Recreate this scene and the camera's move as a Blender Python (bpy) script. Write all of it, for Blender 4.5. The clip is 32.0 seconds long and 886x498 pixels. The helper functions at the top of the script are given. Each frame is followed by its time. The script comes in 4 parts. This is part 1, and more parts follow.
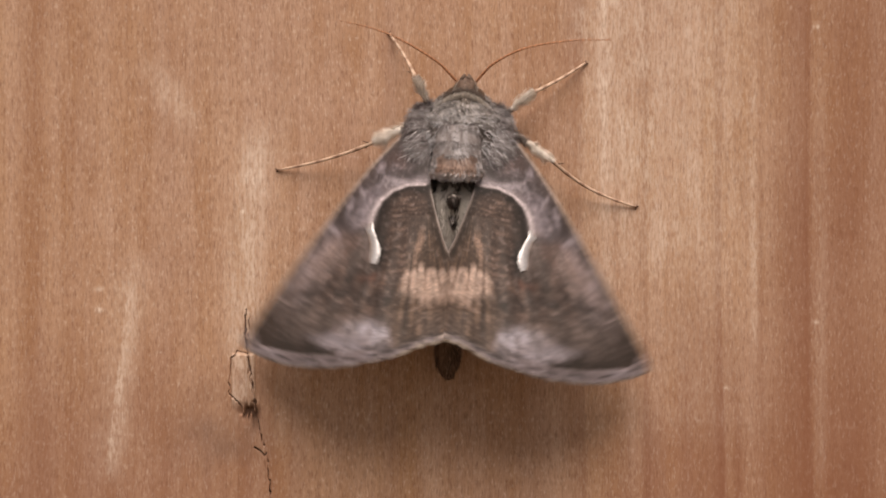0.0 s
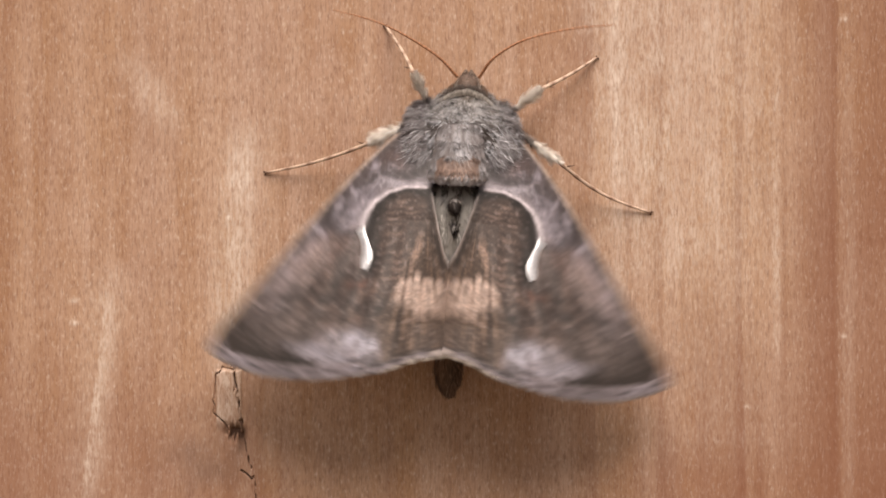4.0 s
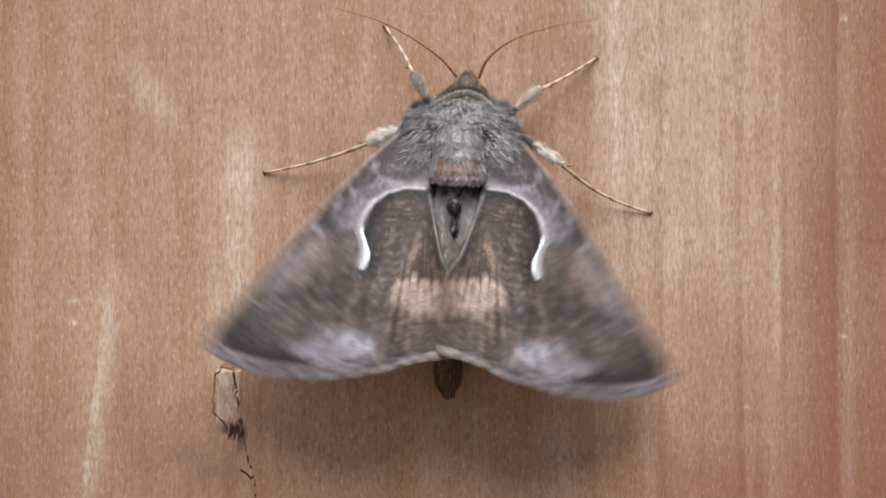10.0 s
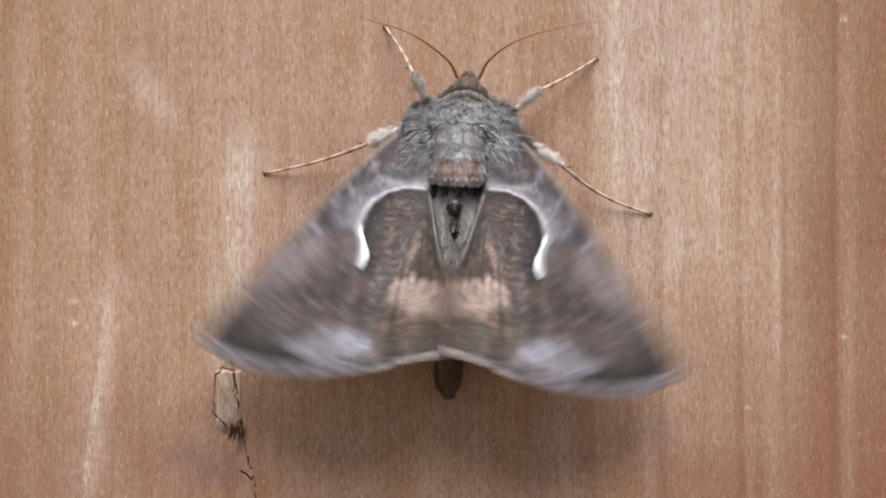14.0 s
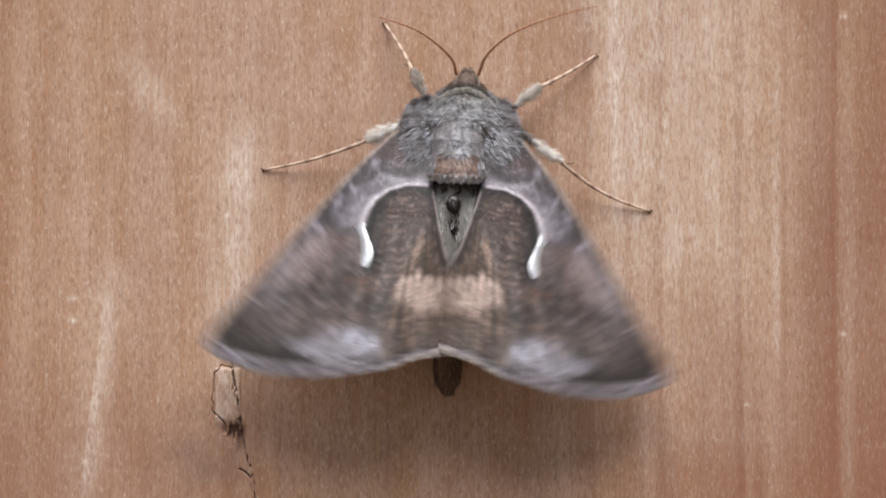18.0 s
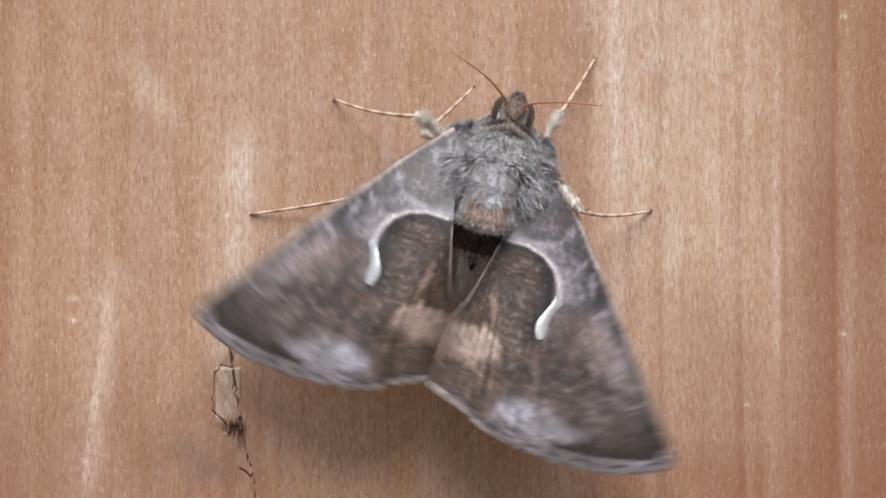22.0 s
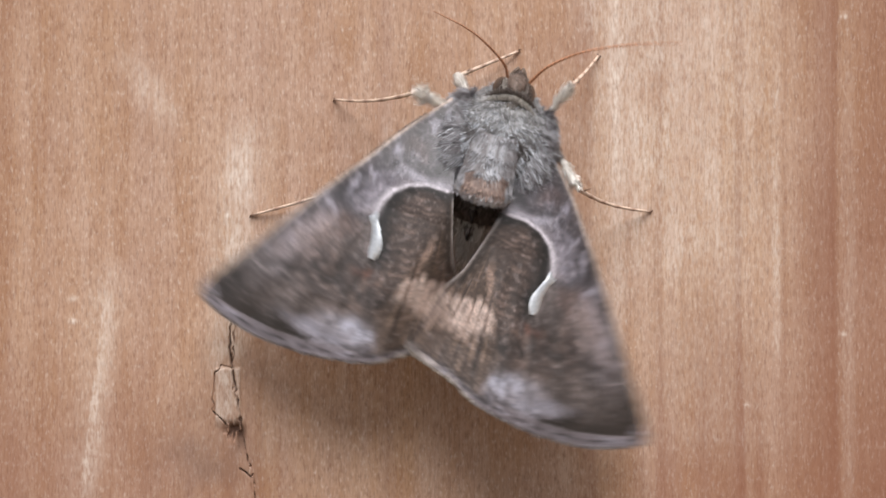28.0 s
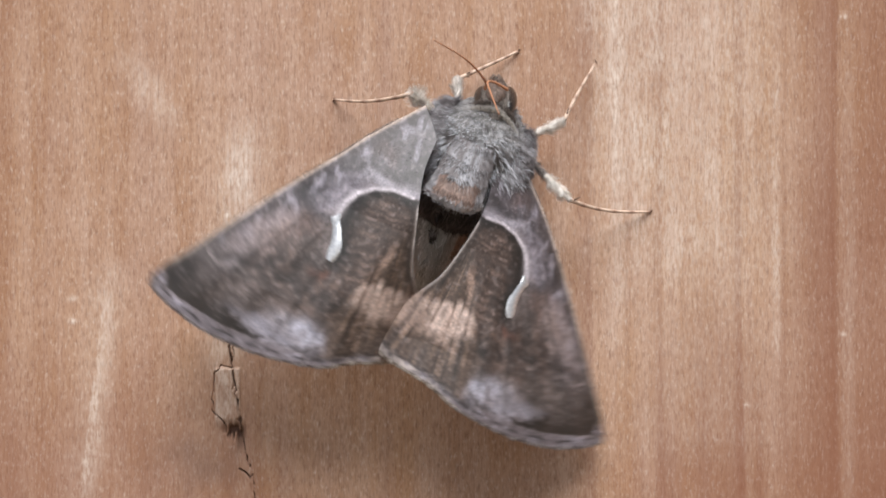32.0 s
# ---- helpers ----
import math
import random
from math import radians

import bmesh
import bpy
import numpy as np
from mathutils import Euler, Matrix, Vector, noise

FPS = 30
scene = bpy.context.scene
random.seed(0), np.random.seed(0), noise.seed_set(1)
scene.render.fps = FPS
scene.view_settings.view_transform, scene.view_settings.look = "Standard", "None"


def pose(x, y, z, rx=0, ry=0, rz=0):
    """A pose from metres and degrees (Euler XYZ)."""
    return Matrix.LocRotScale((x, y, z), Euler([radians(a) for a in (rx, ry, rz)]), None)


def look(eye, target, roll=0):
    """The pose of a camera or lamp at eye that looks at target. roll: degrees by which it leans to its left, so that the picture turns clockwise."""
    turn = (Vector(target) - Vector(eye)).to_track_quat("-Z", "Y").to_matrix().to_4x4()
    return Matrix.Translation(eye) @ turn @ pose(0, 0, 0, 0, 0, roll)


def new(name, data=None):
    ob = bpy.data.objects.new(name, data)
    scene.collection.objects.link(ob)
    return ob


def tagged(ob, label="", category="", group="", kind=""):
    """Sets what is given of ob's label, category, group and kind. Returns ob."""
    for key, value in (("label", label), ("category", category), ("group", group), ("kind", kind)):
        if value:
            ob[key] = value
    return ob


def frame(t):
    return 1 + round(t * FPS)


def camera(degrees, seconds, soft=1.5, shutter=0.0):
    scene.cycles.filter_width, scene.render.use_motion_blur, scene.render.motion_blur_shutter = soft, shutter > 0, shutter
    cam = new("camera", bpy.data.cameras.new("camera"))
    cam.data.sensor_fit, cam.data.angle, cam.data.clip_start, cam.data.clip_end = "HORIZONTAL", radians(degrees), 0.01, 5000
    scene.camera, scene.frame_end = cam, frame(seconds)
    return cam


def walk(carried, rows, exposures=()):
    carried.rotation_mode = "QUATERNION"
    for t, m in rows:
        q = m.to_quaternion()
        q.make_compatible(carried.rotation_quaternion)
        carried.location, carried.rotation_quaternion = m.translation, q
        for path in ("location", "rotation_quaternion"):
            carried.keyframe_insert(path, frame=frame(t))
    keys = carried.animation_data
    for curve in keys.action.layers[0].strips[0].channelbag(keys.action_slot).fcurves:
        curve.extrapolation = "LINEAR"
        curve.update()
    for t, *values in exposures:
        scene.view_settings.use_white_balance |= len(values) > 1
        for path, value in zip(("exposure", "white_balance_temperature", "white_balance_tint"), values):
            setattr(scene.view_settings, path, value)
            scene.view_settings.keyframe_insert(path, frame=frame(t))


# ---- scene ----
# One moth on an upright wooden board. Metres; the board's face is y = 0 and the camera stands before it, at y < 0.
MM = 0.001
U = MM / 29.0          # the moth is drawn in units of 1/29 mm
REACH = 0.0743         # how far the lens stands from the board
cam = camera(40.0, 32.0, 1.8, 0.6)
walk(cam, [(t, look((x * MM, -d * MM, z * MM), (x * MM, 0, z * MM))) for t, x, z, d in [(0.0, 0.025, -0.546, 79.66), (0.5, 0.072, -0.663, 76.13), (0.75, 0.02, -0.33, 75.0), (1.0, -0.03, -0.067, 74.37), (1.5, 0, 0, 74.28), (3.5, 0.005, -0.02, 74.26), (5.5, 0.03, -0.03, 74.19), (10.0, 0.03, -0.011, 74.18), (10.5, 0.03, 0.06, 74.19), (11.0, 0.05, 0.095, 74.17), (12.0, 0.03, 0.09, 74.19), (12.5, 0.021, 0.041, 74.19), (14.5, 0.023, 0.014, 74.16), (16.5, 0.07, -0.14, 74.1), (20.0, 0.058, -0.158, 74.13), (25.5, 0.05, -0.155, 74.12), (32.0, 0.07, -0.152, 74.1)]],
     exposures=[(0.0, -0.38, 8200, 21), (1.0, -0.41, 8100, 21), (2.0, -0.28, 7920, 20), (3.0, -0.13, 7750, 18.5), (6.0, -0.1, 7600, 17), (7.0, -0.12, 7100, 14.5), (8.0, -0.14, 6900, 11), (9.0, -0.15, 6550, 10), (13.0, -0.14, 6350, 10), (20.0, -0.12, 6380, 10), (24.0, 0.06, 6380, 10), (32.0, 0.02, 6380, 10)])

# ---- light: a bright overcast sky ----
world = bpy.data.worlds.new("sky")
scene.world = world
world.use_nodes = True
sky = world.node_tree.nodes.new("ShaderNodeTexSky")
sky.sky_type, sky.sun_disc = "NISHITA", False
sky.sun_elevation, sky.sun_rotation = radians(58), radians(170)
back = world.node_tree.nodes["Background"]
back.inputs["Strength"].default_value = 0.07
pale = world.node_tree.nodes.new("ShaderNodeHueSaturation")
pale.inputs["Saturation"].default_value = 0.35
world.node_tree.links.new(sky.outputs["Color"], pale.inputs["Color"])
world.node_tree.links.new(pale.outputs["Color"], back.inputs["Color"])
sun = new("sun", bpy.data.lights.new("sun", "SUN"))
sun.data.energy, sun.data.angle, sun.data.color = 5.0, radians(46), (1.0, 0.97, 0.93)
sun.matrix_world = look((0.06, -1.0, 1.7), (0, 0, 0))


# ---- small tools ----
def lin(r, g, b):
    """Linear colour from 0-255 values."""
    return tuple((c / 255 / 12.92) if c / 255 <= 0.04045 else ((c / 255 + 0.055) / 1.055) ** 2.4 for c in (r, g, b))


TABLES = {}


def vnoise(x, y, seed):
    """Smooth value noise, 0 to 1, on arrays; one cell is one unit."""
    if seed not in TABLES:
        TABLES[seed] = np.random.RandomState(seed).rand(257, 257)
    table = TABLES[seed]
    xi, yi = np.floor(x).astype(int), np.floor(y).astype(int)
    fx, fy = x - xi, y - yi
    fx, fy = fx * fx * (3 - 2 * fx), fy * fy * (3 - 2 * fy)
    a, b = table[xi % 257, yi % 257], table[(xi + 1) % 257, yi % 257]
    c, d = table[xi % 257, (yi + 1) % 257], table[(xi + 1) % 257, (yi + 1) % 257]
    return (a * (1 - fx) + b * fx) * (1 - fy) + (c * (1 - fx) + d * fx) * fy


def step(x, a, b):
    """Smooth rise from 0 at a to 1 at b."""
    s = np.clip((x - a) / (b - a), 0, 1)
    return s * s * (3 - 2 * s)


def line_gap(x, y, pts):
    """Distance of each point to a polyline, and how far along it (0 to 1) the foot lies."""
    best, along = np.full(np.shape(x), 1e9), np.zeros(np.shape(x))
    n = len(pts) - 1
    for i in range(n):
        (ax, ay), (bx, by) = pts[i], pts[i + 1]
        dx, dy = bx - ax, by - ay
        s = np.clip(((x - ax) * dx + (y - ay) * dy) / (dx * dx + dy * dy), 0, 1)
        d = np.hypot(x - ax - s * dx, y - ay - s * dy)
        along = np.where(d < best, (i + s) / n, along)
        best = np.minimum(best, d)
    return best, along


def spline(pts, n):
    """n points along a Catmull-Rom curve through pts."""
    p = [Vector(q) for q in pts]
    p = [p[0] * 2 - p[1]] + p + [p[-1] * 2 - p[-2]]
    out = []
    for k in range(n):
        f = k / (n - 1) * (len(p) - 3)
        i = min(int(f), len(p) - 4)
        f -= i
        a, b, c, d = p[i:i + 4]
        out.append(0.5 * ((2 * b) + (c - a) * f + (2 * a - 5 * b + 4 * c - d) * f * f + (3 * b - a - 3 * c + d) * f ** 3))
    return out


def mesh_of(name, verts, faces, smooth=True, colours=None, floats=None):
    me = bpy.data.meshes.new(name)
    me.from_pydata(verts, [], faces)
    if colours is not None:
        at = me.color_attributes.new("tint", "FLOAT_COLOR", "POINT")
        c = np.ones((len(verts), 4), dtype=np.float32)
        c[:, :3] = colours
        at.data.foreach_set("color", c.ravel())
    for key, vals in (floats or {}).items():
        at = me.attributes.new(key, "FLOAT", "POINT")
        at.data.foreach_set("value", np.asarray(vals, dtype=np.float32).ravel())
    if smooth:
        me.polygons.foreach_set("use_smooth", [True] * len(me.polygons))
    me.update()
    return me


def part(name, mesh, material, parent, label="", at=None):
    ob = new(name, mesh)
    mesh.materials.append(material)
    ob.parent = parent
    if at is not None:
        ob.matrix_basis = at
    if label:
        ob["label"] = label
    return ob


class Bag:
    """Collects vertices, faces and colours of one mesh."""

    def __init__(self):
        self.v, self.f, self.c = [], [], []

    def tube(self, pts, radii, colour, sides=8, flat=1.0):
        """A closed round strand along pts; colour is one tint or one for each point."""
        base, n = len(self.v), len(pts)
        for i, p in enumerate(pts):
            way = (pts[min(i + 1, n - 1)] - pts[max(i - 1, 0)]).normalized()
            a = way.cross(Vector((0.02, 1, 0.03))).normalized()
            b = way.cross(a)
            col = colour[i] if isinstance(colour, list) else colour
            for k in range(sides):
                w = 2 * math.pi * k / sides
                self.v.append(p + (a * math.cos(w) + b * math.sin(w) * flat) * radii[i])
                self.c.append(col)
        for i in range(n - 1):
            for k in range(sides):
                a, b = base + i * sides + k, base + i * sides + (k + 1) % sides
                self.f.append((a, b, b + sides, a + sides))
        self.f.append(tuple(base + k for k in range(sides))[::-1])
        self.f.append(tuple(base + (n - 1) * sides + k for k in range(sides)))

    def hair(self, root, way, out, length, width, colour, droop=0.3):
        """One flat tapering hair, bent along way, broad side to out."""
        side = way.cross(out)
        if side.length < 1e-6:
            side = Vector((1, 0, 0))
        side = side.normalized() * width * 0.5
        mid = root + way * length * 0.55 + out * length * 0.10
        tip = root + way * length - out * length * droop * 0.3
        b = len(self.v)
        self.v += [root - side, root + side, mid + side * 0.8, mid - side * 0.8, tip]
        self.c += [colour] * 5
        self.f += [(b, b + 1, b + 2, b + 3), (b + 3, b + 2, b + 4)]

    def mesh(self, name, smooth=True):
        return mesh_of(name, self.v, self.f, smooth, np.array(self.c))


# ---- materials ----
def nodes_of(name, rough, spec=0.3):
    m = bpy.data.materials.new(name)
    m.use_nodes = True
    nt = m.node_tree
    bsdf = nt.nodes["Principled BSDF"]
    bsdf.inputs["Roughness"].default_value = rough
    bsdf.inputs["Specular IOR Level"].default_value = spec
    return m, nt, bsdf


def noise_node(nt, scale, stretch=(1, 1, 1), detail=3.0, rough=0.55):
    """Noise on the object's own space; scale is cells per millimetre."""
    tc = nt.nodes.new("ShaderNodeTexCoord")
    mp = nt.nodes.new("ShaderNodeMapping")
    mp.inputs["Scale"].default_value = [s * scale * 1000 for s in stretch]
    nt.links.new(tc.outputs["Object"], mp.inputs["Vector"])
    n = nt.nodes.new("ShaderNodeTexNoise")
    n.inputs["Scale"].default_value, n.inputs["Detail"].default_value, n.inputs["Roughness"].default_value = 1.0, detail, rough
    nt.links.new(mp.outputs["Vector"], n.inputs["Vector"])
    return n.outputs["Fac"]


def remap(nt, value, a, b, lo, hi):
    n = nt.nodes.new("ShaderNodeMapRange")
    for key, x in (("From Min", a), ("From Max", b), ("To Min", lo), ("To Max", hi)):
        n.inputs[key].default_value = x
    nt.links.new(value, n.inputs["Value"])
    return n.outputs["Result"]


def mixed(nt, fac, a, b, blend="MIX"):
    n = nt.nodes.new("ShaderNodeMix")
    n.data_type, n.blend_type = "RGBA", blend
    for key, x in ((0, fac), (6, a), (7, b)):
        if hasattr(x, "links"):
            nt.links.new(x, n.inputs[key])
        else:
            n.inputs[key].default_value = x if key == 0 else (*x, 1)
    return n.outputs[2]


def attr(nt, name):
    n = nt.nodes.new("ShaderNodeAttribute")
    n.attribute_name = name
    return n


def relief(nt, bsdf, height, strength, dist):
    n = nt.nodes.new("ShaderNodeBump")
    n.inputs["Strength"].default_value, n.inputs["Distance"].default_value = strength, dist
    nt.links.new(height, n.inputs["Height"])
    nt.links.new(n.outputs["Normal"], bsdf.inputs["Normal"])


def wood_material():
    m, nt, bsdf = nodes_of("sawn_softwood", 0.62, 0.25)
    fibre = noise_node(nt, 10.0, (1.0, 1.0, 0.16), 3.0, 0.6)
    glint = noise_node(nt, 8.0, (1.0, 1.0, 0.26), 4.0, 0.65)
    fleck = noise_node(nt, 5.0, (1.0, 1.0, 0.4), 4.0, 0.65)
    pore = noise_node(nt, 3.4, (1.0, 1.0, 0.34), 4.0, 0.65)
    grain = noise_node(nt, 2.6, (1.0, 1.0, 0.035), 4.0, 0.6)
    streak = noise_node(nt, 0.8, (1.0, 1.0, 0.06), 5.0, 0.6)
    blotch = noise_node(nt, 0.20, (1.0, 1.0, 0.65), 6.0, 0.7)
    mottle = noise_node(nt, 0.75, (1.0, 1.0, 0.5), 5.0, 0.65)
    hue = noise_node(nt, 0.09, (1.0, 1.0, 0.5), 4.0, 0.6)
    col = mixed(nt, remap(nt, blotch, 0.30, 0.70, 0.0, 1.0), lin(164, 120, 93), lin(202, 165, 138))
    col = mixed(nt, remap(nt, hue, 0.38, 0.62, 0.0, 0.45), col, lin(190, 144, 98))
    col = mixed(nt, remap(nt, mottle, 0.42, 0.66, 0.0, 0.5), col, lin(172, 126, 90))
    col = mixed(nt, remap(nt, streak, 0.38, 0.66, 0.0, 0.55), col, lin(204, 170, 146))
    col = mixed(nt, remap(nt, grain, 0.30, 0.48, 0.28, 0.0), col, lin(146, 101, 76))
    # growth rings, with the painted fade low on the board
    ring_fade = attr(nt, "ring_fade").outputs["Fac"]
    col = mixed(nt, remap(nt, ring_fade, 0.0, 1.0, 0.0, 0.6), col, lin(134, 87, 60))
    col = mixed(nt, remap(nt, pore, 0.32, 0.47, 0.45, 0.0), col, lin(140, 97, 74))
    col = mixed(nt, remap(nt, fibre, 0.34, 0.50, 0.50, 0.0), col, lin(126, 85, 62))
    col = mixed(nt, remap(nt, fleck, 0.54, 0.72, 0.0, 0.45), col, lin(230, 204, 180))
    col = mixed(nt, remap(nt, glint, 0.57, 0.70, 0.0, 0.4), col, lin(240, 220, 200))
    col = mixed(nt, remap(nt, ring_fade, 0.0, 1.0, 0.0, 0.7), col, lin(140, 90, 66))
    tatter = nt.nodes.new("ShaderNodeMath")
    tatter.operation = "MULTIPLY"
    nt.links.new(attr(nt, "pale").outputs["Fac"], tatter.inputs[0])
    nt.links.new(remap(nt, noise_node(nt, 6.0, (1.0, 1.0, 0.25), 4.0, 0.65), 0.38, 0.62, 0.25, 1.5), tatter.inputs[1])
    col = mixed(nt, tatter.outputs[0], col, lin(232, 211, 190))
    col = mixed(nt, attr(nt, "stain").outputs["Fac"], col, lin(112, 90, 80))
    col = mixed(nt, attr(nt, "crack").outputs["Fac"], col, lin(92, 66, 52))
    col = mixed(nt, 1.0, col, (0.955, 1.01, 1.12), "MULTIPLY")
    nt.links.new(col, bsdf.inputs["Base Color"])
    relief(nt, bsdf, fibre, 0.55, 0.00005)
    return m


def scale_material(name, rough, grain, amount, bump, shine=0.2):
    """Scales: the tint of the mesh, broken by fine grain."""
    m, nt, bsdf = nodes_of(name, rough, shine)
    col = attr(nt, "tint").outputs["Color"]
    g = noise_node(nt, grain, (1, 1, 1), 4.0, 0.65)
    g2 = noise_node(nt, grain * 0.22, (1, 1, 1), 3.0, 0.6)
    col = mixed(nt, 1.0, col, remap(nt, g, 0.3, 0.7, 1.0 - amount, 1.0 + amount), "MULTIPLY")
    col = mixed(nt, 1.0, col, remap(nt, g2, 0.3, 0.7, 1.0 - amount * 0.6, 1.0 + amount * 0.6), "MULTIPLY")
    nt.links.new(col, bsdf.inputs["Base Color"])
    relief(nt, bsdf, g, bump, 0.00004)
    return m


def hair_material(name, spread=0.2):
    m, nt, bsdf = nodes_of(name, 0.6, 0.25)
    col = attr(nt, "tint").outputs["Color"]
    geo = nt.nodes.new("ShaderNodeNewGeometry")
    col = mixed(nt, 1.0, col, remap(nt, geo.outputs["Random Per Island"], 0.0, 1.0, 1.0 - spread, 1.0 + spread), "MULTIPLY")
    col = mixed(nt, 1.0, col, (1.2, 1.215, 1.245), "MULTIPLY")
    nt.links.new(col, bsdf.inputs["Base Color"])
    return m


WOOD = wood_material()
WING = scale_material("wing_scales", 0.52, 10.0, 0.42, 0.4, 0.8)
PELT = scale_material("body_scales", 0.7, 8.0, 0.3, 0.5)
FUR = hair_material("grey_fur", 0.38)
CHITIN = scale_material("leg_chitin", 0.5, 10.0, 0.25, 0.3)
SILVER, _nt, _b = nodes_of("silver_scales", 0.42, 1.0)
_b.inputs["Metallic"].default_value = 0.8
_g = noise_node(_nt, 7.0, (1, 1, 1), 4.0, 0.6)
_nt.links.new(mixed(_nt, remap(_nt, _g, 0.3, 0.65, 0.0, 1.0), lin(204, 207, 214), lin(242, 244, 248)), _b.inputs["Base Color"])
relief(_nt, _b, _g, 0.4, 0.00004)
EYE, _nt, _b = nodes_of("dark_eye", 0.22, 0.5)
_b.inputs["Base Color"].default_value = (*lin(38, 32, 30), 1)
# brownish tone of the unseen ground, there only for bounced light
BOUNCE, _nt, _b = nodes_of("bounce_ground", 0.95, 0.1)
_nt.links.new(mixed(_nt, noise_node(_nt, 0.02, (1, 1, 1), 6.0), lin(88, 75, 62), lin(128, 114, 96)), _b.inputs["Base Color"])


# ---- the board and the ground ----
def build_board():
    """One upright plank: a finely grained face where the moth sits, coarse towards its edges."""
    def axis(fine, far, n, m):
        a = np.linspace(-fine, fine, n)
        side = fine + (far - fine) * np.linspace(0, 1, m + 1)[1:] ** 1.6
        return np.concatenate([-side[::-1], a, side])
    xs, zs = axis(29.5, 90.0, 560, 14), axis(17.5, 250.0, 330, 20)
    xs = np.unique(np.round(np.concatenate([xs, np.arange(-14.3, -11.0, 0.04)]), 3))
    zs = np.unique(np.round(np.concatenate([zs, np.arange(-17.4, -4.3, 0.06)]), 3))
    X, Z = np.meshgrid(xs, zs)            # millimetres
    px, py = X * 29.0, -Z * 29.0          # units of 1/29 mm, across and down
    wob = (vnoise(Z * 0.05, X * 0 + 3, 5) - 0.5) * 14
    q = px + wob
    # growth rings: thin dark late wood, and broad bands between
    ring_fade = np.zeros_like(X)
    for at, w_in, w_out, k in RINGS:
        ring_fade += k * np.where(q < at, np.exp(-((q - at) / w_in) ** 2), np.exp(-((q - at) / w_out) ** 2))
    ring_fade *= 0.75 + 0.5 * vnoise(Z * 0.12, X * 0.2, 7)
    # redder wood low down, darkened further for light falling off down the board
    low_fade = 0.6 * (1 - 0.7 * step(q, 560, 700)) * step(py + 0.35 * (px - 420) + (vnoise(q / 120, Z * 0.05, 8) - 0.5) * 260, 60, 480) * step(q, 230, 470)
    low_fade += 0.34 * step(py + (vnoise(q / 90, Z * 0.05, 6) - 0.5) * 200, 120, 470) * (1 - step(q, -340, -210))
    ring_fade += low_fade * (0.6 + 0.8 * vnoise(q / 16, Z * 0.06, 10))
    far = step(np.abs(px), 800, 1000)
    ring_fade += far * 0.35 * step(vnoise(q / 170.0, Z * 0.004, 9), 0.45, 0.8)
    pale = np.zeros_like(X)
    for x0, y0, x1, y1, w, k, sharp in STREAKS:
        s = np.clip((py - y0) / (y1 - y0), 0, 1)
        cx = x0 + (x1 - x0) * s
        d = (px - cx) / w
        m = np.exp(-(np.abs(d)) ** 3) * np.where(d > 0, 1.0, sharp) * step(py, y0 - 40, y0 + 60) * (1 - step(py, y1 - 60, y1 + 40))
        pale += k * m * (0.55 + 0.9 * vnoise(px / 9.0, py / 70.0, 11)) * (0.6 + 0.6 * vnoise(px / 40.0, py / 30.0, 12))
    for x0, y0, r, k in SPECKS:
        pale += k * np.exp(-((px - x0) / r) ** 2 - ((py - y0) / (r * 0.7)) ** 2)
    crack = np.zeros_like(X)
    jag = (vnoise(px / 5.0, py / 9.0, 21) - 0.5) * 6
    for w, pts in CRACKS:
        d = line_gap(px + jag, py + jag * 0.5, pts)[0]
        crack = np.maximum(crack, np.exp(-(d / (0.85 * w)) ** 2) * (0.25 + 0.75 * step(vnoise(px / 6.0, py / 11.0, 23), 0.25, 0.6)))
    pit = np.exp(-((px + 367) / 14) ** 2 - ((py - 326) / 12) ** 2) * step(vnoise(px / 3.5, py / 16.0, 22), 0.3, 0.6) * 1.2 + 0.5 * np.exp(-((px + 355) / 7) ** 2 - ((py - 345) / 22) ** 2)
    crack = np.clip(np.maximum(crack, np.clip(pit * 1.3, 0, 1)), 0, 1)
    chip = step(24 - np.abs(px + 378), 0, 4) * step(py, 212, 218) * (1 - step(py, 300, 325))
    pale += 0.32 * chip * (0.5 + vnoise(px / 5.0, py / 26.0, 13))
    stain = 0.42 * np.exp(-((px + 430) / 85) ** 2 - ((py - 365) / 80) ** 2) * (0.4 + 0.9 * vnoise(px / 30.0, py / 40.0, 31))
    rough = (vnoise(px / 3.4, py / 20.0, 41) - 0.5) * 0.016 + (vnoise(px / 12.0, py / 80.0, 42) - 0.5) * 0.03
    Y = -rough + ring_fade * 0.03 - pale * 0.02 + crack * 0.35 - chip * 0.10 * (1 - crack)
    edge = (np.abs(X) > 89.9) | (np.abs(Z) > 249.9)
    Y = np.where(edge, 0.0, Y)
    h, w = X.shape
    front = np.stack([X, Y, Z], -1).reshape(-1, 3) * MM
    idx = np.arange(h * w).reshape(h, w)
    faces = np.stack([idx[:-1, :-1], idx[:-1, 1:], idx[1:, 1:], idx[1:, :-1]], -1).reshape(-1, 4).tolist()
    rim = np.concatenate([idx[0, :], idx[1:, -1], idx[-1, -2::-1], idx[-2:0:-1, 0]])
    behind = front[rim].copy()
    behind[:, 1] = 22 * MM
    n0, n = h * w, len(rim)
    for k in range(n):
        j = (k + 1) % n
        faces.append((int(rim[j]), int(rim[k]), n0 + k, n0 + j))
    faces.append(tuple(n0 + k for k in range(n))[::-1])
    pad = lambda a: np.concatenate([np.clip(a, 0, 1).ravel(), np.zeros(n)])
    me = mesh_of("board", np.concatenate([front, behind]).tolist(), faces, True, None,
                 {"ring_fade": pad(ring_fade), "pale": pad(pale), "crack": pad(crack), "stain": pad(stain)})
